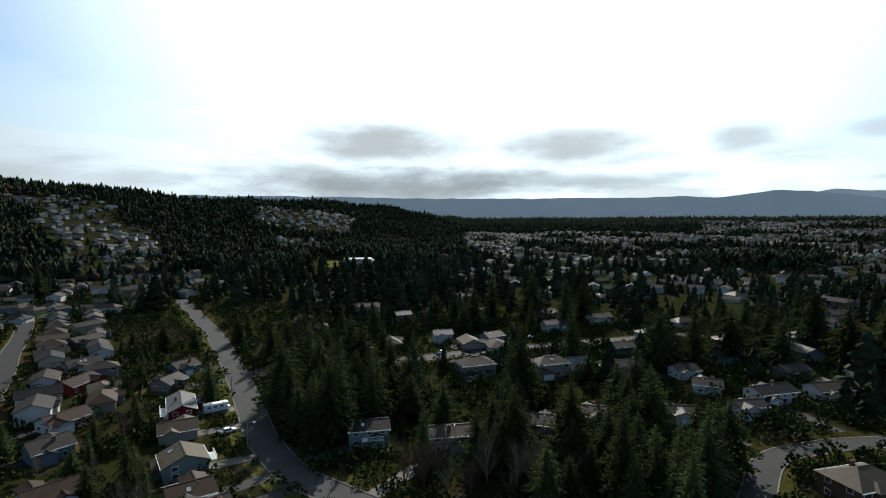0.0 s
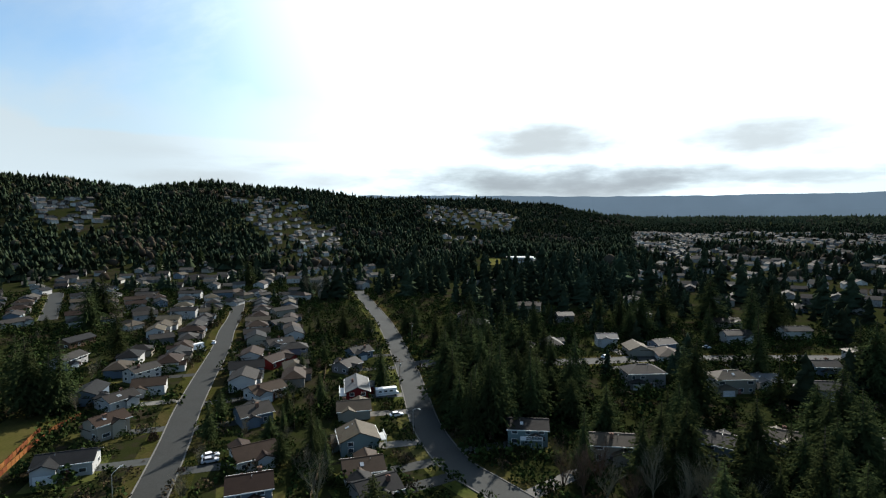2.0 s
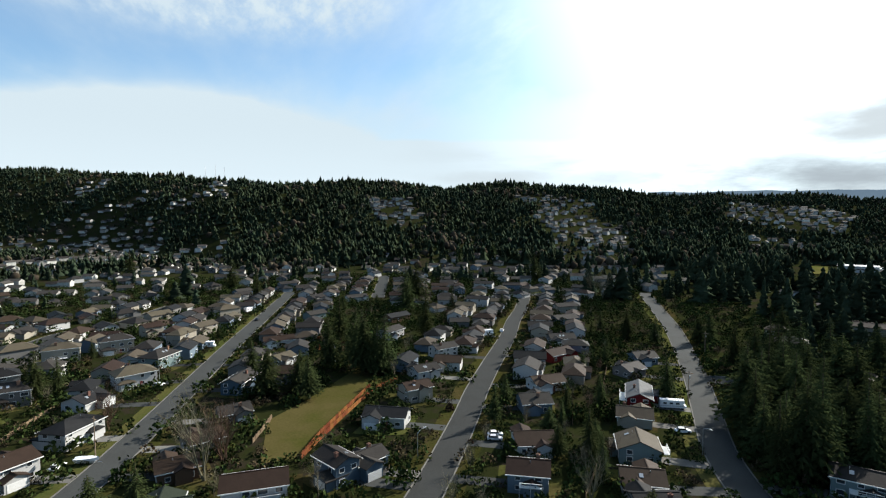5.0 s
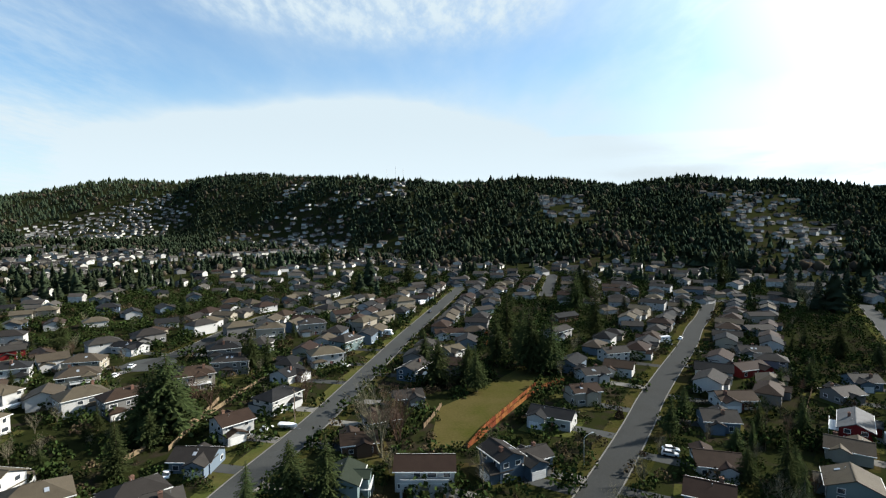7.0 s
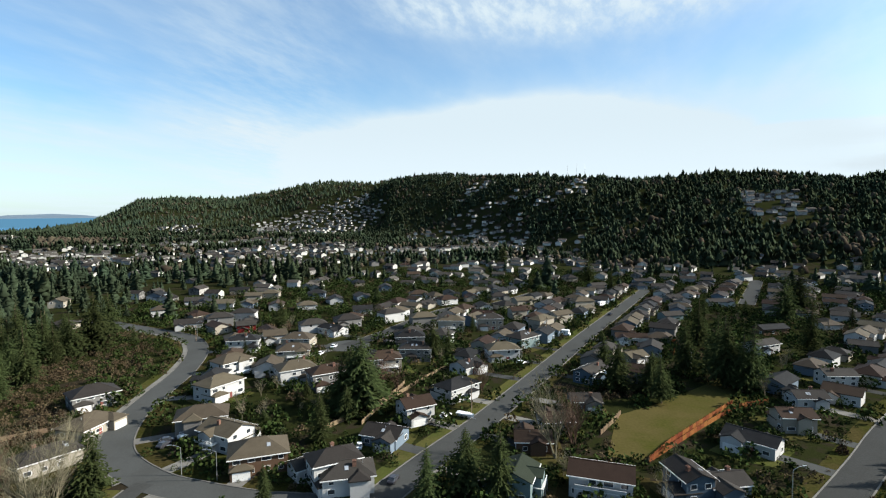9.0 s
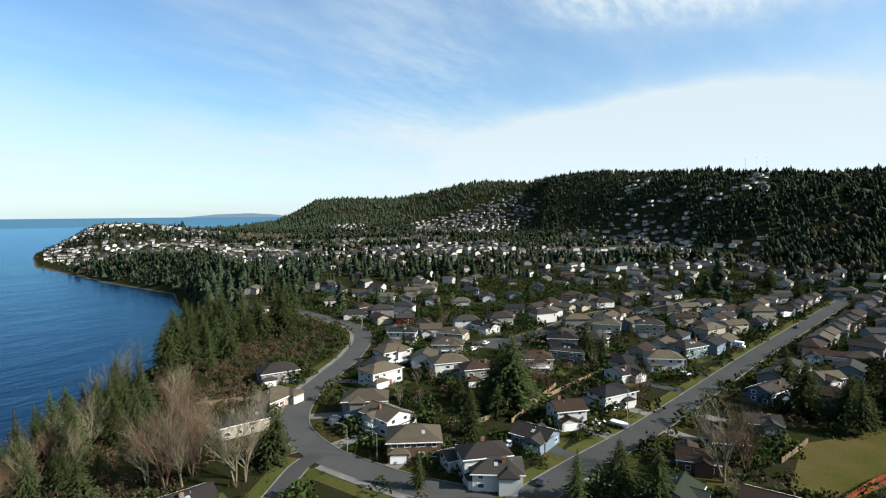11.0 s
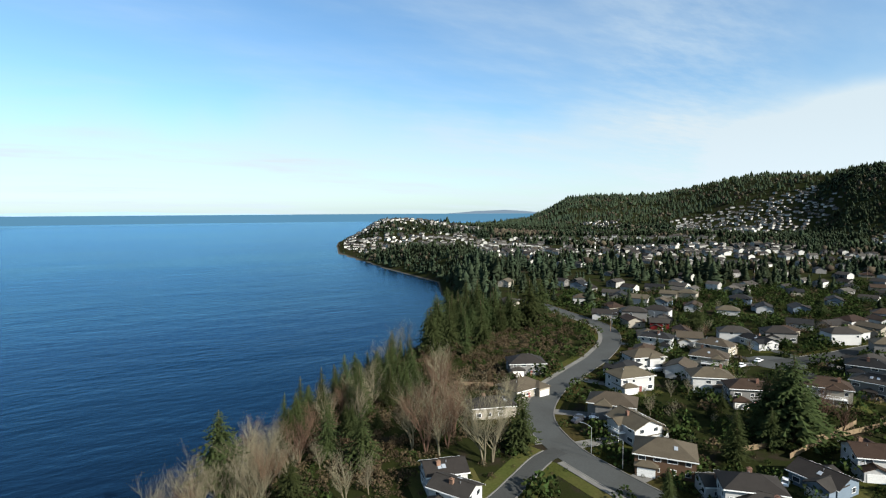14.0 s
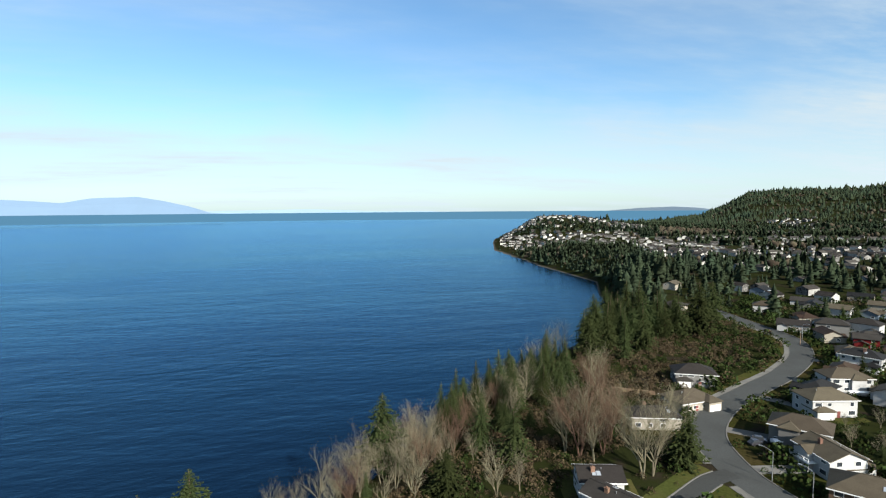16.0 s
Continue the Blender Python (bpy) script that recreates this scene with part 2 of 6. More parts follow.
def sea_material():
    m = bpy.data.materials.new("sea water")
    m.use_nodes = True
    n = Nodes(m.node_tree)
    pos = n.add("ShaderNodeNewGeometry").outputs["Position"]
    wind = n.add("ShaderNodeMapping", ins={"Vector": pos, "Rotation": (0, 0, 0.5), "Scale": (0.45, 1.0, 1.0)}).outputs[0]
    h = n.math("ADD", n.noise(wind, 0.16, 4, 0.6), n.math("MULTIPLY", n.noise(wind, 0.03, 3, 0.5), 2.0))
    slick = n.add("ShaderNodeMapping", ins={"Vector": pos, "Rotation": (0, 0, 1.0), "Scale": (0.25, 1.0, 1.0)}).outputs[0]
    calm = n.ramp(n.noise(slick, 0.006, 4, 0.6), 0.42, 0.62)
    col = n.mix(calm, rgb(0.0009, 0.0040, 0.011), rgb(0.0014, 0.0065, 0.016))
    line = n.math("ABSOLUTE", n.math("SUBTRACT", n.noise(slick, 0.0032, 3, 0.5), 0.5))
    foam = n.math("MULTIPLY", n.ramp(line, 0.010, 0.002), n.ramp(n.noise(pos, 0.004, 3), 0.50, 0.62, 0.0, 0.5))
    col = n.mix(foam, col, rgb(0.03, 0.06, 0.085))
    b = n.add("ShaderNodeBump", ins={"Strength": 0.45, "Distance": 1.0, "Height": h})
    deep = n.add("ShaderNodeBsdfDiffuse", ins={"Color": col})
    gloss = n.add("ShaderNodeBsdfGlossy", ins={"Color": rgb(0.35, 0.66, 0.90), "Roughness": n.math("SUBTRACT", 0.22, n.math("MULTIPLY", calm, 0.07)), "Normal": b.outputs[0]})
    fac = n.math("MULTIPLY", n.add("ShaderNodeFresnel", ins={"IOR": 1.33, "Normal": b.outputs[0]}).outputs[0], 0.84)
    both = n.add("ShaderNodeMixShader", ins={0: fac, 1: deep.outputs[0], 2: gloss.outputs[0]})
    n.add("ShaderNodeOutputMaterial", ins={0: both.outputs[0]})
    return m


def ground_material():
    m = bpy.data.materials.new("ground")
    m.use_nodes = True
    n = Nodes(m.node_tree)
    pos = n.add("ShaderNodeNewGeometry").outputs["Position"]
    a, b, c = n.noise(pos, 0.035, 5), n.noise(pos, 0.16, 5), n.noise(pos, 2.0, 4, 0.7)
    grass = n.mix(c, rgb(0.007, 0.009, 0.0035), rgb(0.021, 0.024, 0.008))
    soil = n.mix(c, rgb(0.010, 0.009, 0.006), rgb(0.030, 0.024, 0.016))
    col = n.mix(n.ramp(n.math("ADD", n.math("MULTIPLY", a, 0.5), n.math("MULTIPLY", b, 0.5)), 0.50, 0.60), grass, soil)
    z = n.add("ShaderNodeSeparateXYZ", ins={0: pos}).outputs[2]
    col = n.mix(n.ramp(z, 1.6, 0.3), col, rgb(0.07, 0.064, 0.055))
    bp = n.add("ShaderNodeBump", ins={"Strength": 0.6, "Distance": 0.2, "Height": c})
    p = n.add("ShaderNodeBsdfPrincipled", ins={"Base Color": col, "Roughness": 1.0, "Specular IOR Level": 0.0, "Normal": bp.outputs[0]})
    n.add("ShaderNodeOutputMaterial", ins={0: p.outputs[0]})
    return m


def painted_haze(name, colour, glow):
    """Far mountains, with the haze of kilometres of air painted as glow."""
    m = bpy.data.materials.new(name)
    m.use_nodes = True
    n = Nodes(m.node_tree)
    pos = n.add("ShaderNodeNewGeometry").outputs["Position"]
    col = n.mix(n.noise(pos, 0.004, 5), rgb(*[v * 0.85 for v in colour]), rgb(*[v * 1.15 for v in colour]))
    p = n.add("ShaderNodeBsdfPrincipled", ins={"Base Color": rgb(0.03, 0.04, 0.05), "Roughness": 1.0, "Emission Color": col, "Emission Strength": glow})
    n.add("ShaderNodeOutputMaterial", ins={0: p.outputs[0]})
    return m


# ---- mesh helpers ----
class Shape:
    """Collects vertices and faces for one mesh."""

    def __init__(self):
        self.v, self.f, self.mi = [], [], []

    def face(self, pts, slot=0):
        i = len(self.v)
        self.v.extend(tuple(p) for p in pts)
        self.f.append(tuple(range(i, i + len(pts))))
        self.mi.append(slot)

    def box(self, x0, y0, z0, x1, y1, z1, slot=0, m=None):
        i = len(self.v)
        p = [(x0, y0, z0), (x1, y0, z0), (x1, y1, z0), (x0, y1, z0), (x0, y0, z1), (x1, y0, z1), (x1, y1, z1), (x0, y1, z1)]
        self.v.extend(tuple(m @ Vector(q)) if m else q for q in p)
        for q in ((3, 2, 1, 0), (4, 5, 6, 7), (0, 1, 5, 4), (1, 2, 6, 5), (2, 3, 7, 6), (3, 0, 4, 7)):
            self.f.append(tuple(i + k for k in q))
            self.mi.append(slot)

    def prism(self, ring, dz, slot=0):
        """A slab: ring of points, pushed by the vector dz."""
        i, k = len(self.v), len(ring)
        self.v.extend(tuple(p) for p in ring)
        self.v.extend(tuple(Vector(p) + Vector(dz)) for p in ring)
        self.f.append(tuple(range(i + k - 1, i - 1, -1)))
        self.f.append(tuple(range(i + k, i + 2 * k)))
        self.mi += [slot, slot]
        for a in range(k):
            b = (a + 1) % k
            self.f.append((i + a, i + b, i + k + b, i + k + a))
            self.mi.append(slot)

    def tube(self, a, b, ra, rb, n=5, slot=0, cap=True):
        a, b = Vector(a), Vector(b)
        d = (b - a).normalized()
        u = d.cross(Vector((0.31, 0.2, 0.93)) if abs(d.z) < 0.9 else Vector((1, 0, 0))).normalized()
        w = d.cross(u)
        i = len(self.v)
        for c, r in ((a, ra), (b, rb)):
            for k in range(n):
                t = 2 * math.pi * k / n
                self.v.append(tuple(c + (u * math.cos(t) + w * math.sin(t)) * r))
        for k in range(n):
            j = (k + 1) % n
            self.f.append((i + k, i + j, i + n + j, i + n + k))
            self.mi.append(slot)
        if cap:
            self.f.append(tuple(range(i + n, i + 2 * n)))
            self.f.append(tuple(range(i + n - 1, i - 1, -1)))
            self.mi += [slot, slot]

    def mesh(self, name, *mats):
        me = bpy.data.meshes.new(name)
        me.from_pydata(self.v, [], self.f)
        for m in mats:
            me.materials.append(m)
        if len(mats) > 1:
            me.polygons.foreach_set("material_index", self.mi)
        me.update()
        return me


def part(name, me, parent, label="", at=None):
    ob = new(name, me)
    ob.parent = parent
    if at is not None:
        ob.matrix_basis = at
    return tagged(ob, label)


# ---- land form ----
COAST = [(5000, 300), (2000, 100), (600, -20), (200, -85), (60, -118), (4, -140), (-25, -165), (-65, -200), (-130, -255), (-205, -330), (-290, -450),
         (-374, -606), (-384, -713), (-410, -900), (-455, -1172), (-540, -1400), (-680, -1700), (-950, -2000), (-1900, -2350), (-3200, -3100), (-5000, -4000)]
CREST_AZ = (19, 27, 33, 41, 47, 53, 58, 62, 68, 72, 79, 86, 91, 96, 101, 106.5, 110.5, 112, 116.5, 119.7, 122.3, 126, 131, 134.5, 137, 138.5, 142)
CREST_R = (3000, 2000, 1850, 1650, 1550, 1450, 1400, 1380, 1330, 1310, 1300, 1330, 1400, 1550, 1750, 2000, 2150, 2300, 2600, 2700, 2850, 3000, 3150, 3200, 3200, 3200, 3000)
CREST_Z = (66, 112, 135, 134, 144, 147, 155, 162, 151, 159, 164, 160, 176, 190, 206, 227, 223, 211, 236, 219, 196, 168, 167, 157, 82, 54, 30)
FOOT_R = (1100, 1000, 920, 820, 760, 680, 640, 620, 620, 620, 640, 680, 740, 880, 1050, 1250, 1350, 1450, 1600, 1680, 1750, 1850, 1950, 2000, 2050, 2100, 2100)
LEVEL = 30.0


def coast_distance(x, y):
    """Metres inland of the water's edge; negative at sea."""
    best = np.full(np.shape(x), 1e9)
    inside = np.zeros(np.shape(x), bool)
    ring = COAST + [(-5000, 6000), (5000, 6000)]
    for (ax, ay), (bx, by) in zip(ring, ring[1:] + ring[:1]):
        if abs(ay) < 5900 and abs(by) < 5900:
            dx, dy = bx - ax, by - ay
            t = np.clip(((x - ax) * dx + (y - ay) * dy) / (dx * dx + dy * dy), 0, 1)
            best = np.minimum(best, np.hypot(x - ax - t * dx, y - ay - t * dy))
        cross = ((ay > y) != (by > y)) & (x < (bx - ax) * (y - ay) / (by - ay + 1e-9) + ax)
        inside ^= cross
    return np.where(inside, best, -best)


def smooth(t):
    t = np.clip(t, 0, 1)
    return t * t * (3 - 2 * t)


def height(x, y):
    x, y = np.asarray(x, float), np.asarray(y, float)
    r = np.hypot(x, y)
    az = np.degrees(np.arctan2(-x, y)) % 360
    az = np.where(az > 250, az - 360, az)
    rc, zc, rf = (np.interp(az, CREST_AZ, v) for v in (CREST_R, CREST_Z, FOOT_R))
    roll = 5 * np.sin(x * 0.011 + 1) * np.cos(y * 0.009) + 3 * np.sin(x * 0.023 + y * 0.017)
    hill = smooth((r - rf) / (rc - rf)) * (zc - LEVEL)
    hill = hill - np.clip(r - rc, 0, 900) * 0.06 * np.clip((zc - LEVEL) / 60, 0, 1)
    z = LEVEL + np.maximum(hill, 0) + roll * smooth((r - 600) / 500) * np.clip((zc - LEVEL) / 60, 0, 1)
    head = 40 * np.exp(-(((x + 760) / 190) ** 2 + ((y + 1430) / 260) ** 2)) - 14 * np.exp(-(((x + 560) / 160) ** 2 + ((y + 1000) / 300) ** 2))
    z = z + head
    d = coast_distance(x, y)
    w = 26 + np.clip(r - 500, 0, 900) * 0.13
    return np.where(d > 0, z * smooth(d / w * 0.92 + 0.05), -3 - np.clip(-d, 0, 60) * 0.2)


def terrain():
    rings = [0.0] + [6 * 1.034 ** k for k in range(202)]
    rings = [r for r in rings if r < 4900] + [4900]
    n = 400
    a = np.linspace(0, 2 * np.pi, n, endpoint=False)
    R, A = np.meshgrid(rings[1:], a, indexing="ij")
    X, Y = R * np.cos(A), R * np.sin(A)
    Z = height(X, Y)
    verts = np.stack([X.ravel(), Y.ravel(), Z.ravel()], 1)
    verts = np.vstack([verts, [[0, 0, float(height(0, 0))]]])
    k = len(rings) - 1
    i, j = np.meshgrid(np.arange(k - 1), np.arange(n), indexing="ij")
    jn = (j + 1) % n
    quads = np.stack([i * n + j, (i + 1) * n + j, (i + 1) * n + jn, i * n + jn], -1).reshape(-1, 4)
    faces = [tuple(q) for q in quads.tolist()] + [(k * n, q, (q + 1) % n) for q in range(n)]
    me = bpy.data.meshes.new("ground")
    me.from_pydata(verts.tolist(), [], faces)
    me.materials.append(ground_material())
    me.shade_smooth()
    tagged(new("ground", me), "rolling coastal ground of winter grass and soil", "ground", kind="structure")


terrain()
s = Shape()
s.face([(4950 * math.cos(2 * math.pi * k / 128), 4950 * math.sin(2 * math.pi * k / 128), 0) for k in range(128)])
tagged(new("water", s.mesh("water", sea_material())), "calm deep blue sea with light slicks", "water", kind="structure")


def mountains(label, profile, seed, mat, dist, foot=-40):
    """A far ridge that follows (bearing, height in degrees): a long rounded wall of hills."""
    n = 160
    sh, rows = Shape(), []
    for k in range(n + 1):
        t = k / n
        az = profile[0][0] + (profile[-1][0] - profile[0][0]) * t
        el = float(np.interp(az, *zip(*profile))) + (0.10 if foot < 0 else 0.04) * noise.fractal(Vector((seed, az * 0.35, 0)), 1.0, 2.0, 5)
        a, h = radians(az), max(foot + 0.5, 95 + dist * math.tan(radians(el)))
        rows.append([(-math.sin(a) * (dist + b), math.cos(a) * (dist + b), z) for b, z in ((0, foot), (60, foot + (h - foot) * 0.6), (160, h), (300, foot))])
    for p, q in zip(rows, rows[1:]):
        for c in range(3):
            sh.face([p[c], q[c], q[c + 1], p[c + 1]])
    tagged(new("backdrop", sh.mesh("backdrop", mat)), label, "mountains", kind="structure")


# inland ridges glow in a haze blue put into their material
mountains("forested mountain ridge far inland, glowing in painted haze blue", [(-36, 1.3), (-26, 1.5), (-18, 1.0), (-15.5, 1.5), (-12, 2.0), (-9.5, 2.2), (-8, 1.95), (-4.7, 1.6), (-2, 1.75), (0, 1.7), (10, 1.75), (22, 1.85), (36, 2.1), (48, 2.2)],
          3.3, painted_haze("inland haze", (0.115, 0.165, 0.215), 0.50), 4300)
mountains("higher mountain beyond the town in painted haze", [(-36, 1.6), (-27, 2.1), (-19, 1.8), (-16.5, 1.9), (-13.7, 2.15), (-12, 1.8), (-8, 0.6)], 8.1, painted_haze("inland far haze", (0.16, 0.22, 0.28), 0.50), 4450)
# across the sea the pale blue is likewise emission standing in for haze
mountains("low hills on the horizon of the sea in pale painted haze", [(163, -0.32), (167, -0.22), (172, -0.15), (178, 0.05), (184, -0.02), (190, -0.1), (196, -0.3)], 2.2, painted_haze("far sea haze", (0.44, 0.66, 0.86), 0.50), 4650, 70)
mountains("mountains across the sea in pale blue painted haze", [(186, -0.32), (187.2, -0.2), (189, 0.45), (191.2, 0.97), (193.3, 1.36), (196.9, 1.18), (199, 0.8), (204, 1.1), (210, 0.4), (216, -0.2), (220, -0.3)],
          5.2, painted_haze("sea haze", (0.30, 0.49, 0.72), 0.44), 4550, 71)
mountains("low island beyond the hill in blue painted haze", [(137, -0.3), (139, -0.05), (141, 0.08), (144, -0.05), (147, -0.3)], 1.9, painted_haze("island haze", (0.12, 0.20, 0.28), 0.34), 4300, 72)

# ---- roads ----
ROAD_PTS = []


def spline(pts, step=3.0):
    """A smooth line through the points."""
    p = [Vector((*q, 0)) for q in pts]
    p = [p[0] * 2 - p[1]] + p + [p[-1] * 2 - p[-2]]
    out = []
    for a, b, c, d in zip(p, p[1:], p[2:], p[3:]):
        n = max(2, int((c - b).length / step))
        for k in range(n):
            t = k / n
            out.append(0.5 * (2 * b + (c - a) * t + (2 * a - 5 * b + 4 * c - d) * t * t + (3 * b - a - 3 * c + d) * t ** 3))
    out.append(p[-2])
    return out


def ribbon(line, lo, hi, z, thick=0.0, mat=ASPHALT, name="strip"):
    """A strip along a line, from lo to hi metres to its left."""
    sh = Shape()
    rows = []
    for k, q in enumerate(line):
        d = (line[min(k + 1, len(line) - 1)] - line[max(k - 1, 0)]).normalized()
        nrm = Vector((-d.y, d.x, 0))
        a, b = q + nrm * lo, q + nrm * hi
        g = LEVEL if math.hypot(q.x, q.y) < 560 else float(height(q.x, q.y)) + 0.15
        rows.append(((a.x, a.y, g + z), (b.x, b.y, g + z)))
    for (a, b), (c, d) in zip(rows, rows[1:]):
        sh.face([c, d, b, a])
        if thick:
            e = Vector((0, 0, -thick))
            sh.face([a, Vector(a) + e, Vector(c) + e, c])
            sh.face([d, Vector(d) + e, Vector(b) + e, b])
    return sh.mesh(name, mat)


ROADS = []


def road(label, pts, width, walk_side=0):
    line = spline(pts)
    ROAD_PTS.extend((q.x, q.y, width / 2) for q in line)
    ROADS.append((line, width, walk_side))
    tagged(new("road", ribbon(line, -width / 2, width / 2, 0.09 + 0.005 * len(ROADS), 0, ASPHALT)), label, "road", kind="structure")


def edges(line, width, walk_side):
    """Kerbs, pavements and verges, left out where another street crosses."""
    others = [(q, w / 2) for ln, w, _ in ROADS if ln is not line for q in ln] + [(Vector((-240, -114, 0)), 11)]
    for sgn in (-1, 1):
        piece, pieces = [], []
        for k, q in enumerate(line):
            d = (line[min(k + 1, len(line) - 1)] - line[max(k - 1, 0)]).normalized()
            e = q + Vector((-d.y, d.x, 0)) * sgn * (width / 2 + 0.3)
            if any((e - o).length < w + 0.6 for o, w in others):
                if len(piece) > 1:
                    pieces.append(piece)
                piece = []
            else:
                piece.append(q)
        if len(piece) > 1:
            pieces.append(piece)
        for run in pieces:
            a, b = sorted((sgn * width / 2, sgn * (width / 2 + 0.35)))
            tagged(new("kerb", ribbon(run, a, b, 0.24, 0.25, CONCRETE)), "pale concrete kerb beside the road", "kerb", kind="structure")
            off = 0.35
            if sgn == walk_side:
                a, b = sorted((sgn * (width / 2 + 0.35), sgn * (width / 2 + 2.0)))
                tagged(new("pavement", ribbon(run, a, b, 0.2, 0.2, CONCRETE)), "pale concrete pavement beside the road", "pavement", kind="structure")
                off = 2.0
            a, b = sorted((sgn * (width / 2 + off), sgn * (width / 2 + off + 4)))
            tagged(new("verge", ribbon(run, a, b, 0.03 + 0.002 * len(VERGES), 0, LAWN)), "mown grass verge beside the road", "verge", kind="structure")
            VERGES.append(run)


VERGES = []
road("straight grey residential street", [(-90, 22), (-127, 48.5), (-157, 68.8), (-180, 83.5), (-209.5, 104), (-253, 135), (-290, 158.8), (-324, 183), (-374, 215)], 8.2)
road("grey cross street at the far end", [(-412, 116), (-396, 162), (-380, 210), (-383, 244), (-395, 268)], 8.5)
road("shaded curving road between tall conifers", [(-40, 97), (-70.8, 104.4), (-85.7, 108.9), (-107.3, 122.9), (-130.6, 143.3), (-164.5, 173.2), (-198.4, 201.2), (-236.5, 231.4), (-290.3, 270.2), (-352.6, 314.7)], 8.6)
road("sunlit side road joining the curving road", [(-158, 172), (-150, 180), (-138, 186), (-120, 196)], 10)
road("long grey street descending past the houses", [(-80, -52), (-115.9, -44.2), (-135.5, -39.1), (-160.3, -31.8), (-194.3, -23.5), (-238, -13.4), (-290.4, -1.1), (-364.1, 17.5), (-470.4, 44.3)], 8.6)
road("short grey street with a turning end", [(-240, -114), (-268, -106.5), (-305, -101), (-350, -90), (-372, -66), (-431.8, -42.5)], 8.8)
road("wide curving street along the bluff", [(-92, -38), (-104, -55), (-102.5, -72), (-102.8, -87.9), (-105, -104.3), (-114.7, -124.1), (-134.2, -139.7), (-158.5, -150.8), (-185.3, -162.1), (-215.2, -180.4), (-236, -205), (-246, -240), (-262, -300)], 9.0, 1)
road("far grey street running to the hill", [(-413, 105), (-480, 126), (-559, 150)], 10)
road("sunlit street behind the big grey house", [(-118, 205), (-96.6, 226), (-75.9, 247.2), (-49.7, 266.8), (-27, 285.5), (20, 320)], 9)
road("curving street by the lower houses", [(14, 110), (20.8, 138), (27.3, 161), (39.3, 173.2), (53.5, 182.7), (90, 200)], 7)
road("narrow lane to the bluff house", [(-103, -103), (-95.5, -102), (-83.5, -96.7), (-73.9, -92.4), (-66, -90)], 5)
s = Shape()
ring = [(-240 + 11 * math.cos(k * math.pi / 16), -114 + 11 * math.sin(k * math.pi / 16), LEVEL + 0.085) for k in range(32)]
s.face(ring)
tagged(new("road", s.mesh("turning_circle", ASPHALT)), "round grey turning end of the street", "road", kind="structure")
ROAD_PTS.append((-240, -114, 11))
for r in ROADS:
    edges(*r)

HOUSE_PTS = []
FIELD = [(-146, 5), (-146, 15), (-169, 31), (-204, 54), (-226, 49), (-192, 23), (-177, 9)]
s = Shape()
s.face([(x, y, LEVEL + 0.052) for x, y in FIELD])
tagged(new("lawn", s.mesh("lawn", FIELD_GRASS)), "long sunlit lawn between the gardens", "lawn", kind="structure")


def clear(x, y, gap, houses=True):
    """True where no road and no house stands within gap metres."""
    for px, py, w in ROAD_PTS:
        if (px - x) ** 2 + (py - y) ** 2 < (w + gap) ** 2:
            return False
    if houses:
        for px, py, w in HOUSE_PTS:
            if (px - x) ** 2 + (py - y) ** 2 < (w + gap) ** 2:
                return False
    return True

# ---- houses ----
def window_meshes():
    """A white frame with a reveal, its pane, and both as one for far houses."""
    corner = ((-1, -1), (1, -1), (1, 1), (-1, 1))
    verts = [(sx * w, y, sz * h) for w, h, y in ((0.8, 0.65, 0.03), (0.8, 0.65, -0.07), (0.69, 0.54, -0.07), (0.69, 0.54, -0.02)) for sx, sz in corner]
    faces = [(4 * k + c, 4 * k + (c + 1) % 4, 4 * k + 4 + (c + 1) % 4, 4 * k + 4 + c) for k in range(3) for c in range(4)]
    fr, pane, whole = Shape(), Shape(), Shape()
    fr.v, fr.f, fr.mi = list(verts), list(faces), [0] * 12
    pane.box(-0.7, -0.03, -0.55, 0.7, 0.0, 0.55)
    whole.v, whole.f, whole.mi = list(verts), faces + [(12, 13, 14, 15)], [0] * 12 + [1]
    return fr.mesh("window_frame", TRIM), pane.mesh("pane", GLASS), whole.mesh("far_window", TRIM, GLASS)


WINDOW, PANE, FAR_WINDOW = window_meshes()
s = Shape()
s.box(-0.5, -0.06, 0, 0.5, 0.02, 2.05)
s.box(-0.38, -0.09, 1.2, 0.38, -0.06, 1.85)
DOOR = s.mesh("door", material("door paint", (0.16, 0.06, 0.05), 0.5, 0.3))
s = Shape()
for k in range(4):
    s.box(-2.1, -0.07, 0.04 + k * 0.55, 2.1, 0.02, 0.55 + k * 0.55)
GARAGE = s.mesh("garage_door", TRIM)
s = Shape()
s.box(-0.45, -0.35, -1.6, 0.45, 0.35, 1.0)
s.box(-0.52, -0.42, 1.0, 0.52, 0.42, 1.12)
s.box(-0.2, -0.15, 1.12, 0.2, 0.15, 1.35)
CHIMNEY = s.mesh("chimney", BRICK)
s = Shape()
s.box(-0.45, -0.6, 0.0, 0.45, 0.6, 0.10)
SKYLIGHT = s.mesh("skylight", material("skylight pane", (0.22, 0.24, 0.26), 0.15, 0.05, spec=0.6))
s = Shape()
s.tube((0, 0, -0.2), (0, 0, 0.45), 0.09, 0.09, 6)
VENT = s.mesh("roof_vent", STEEL)


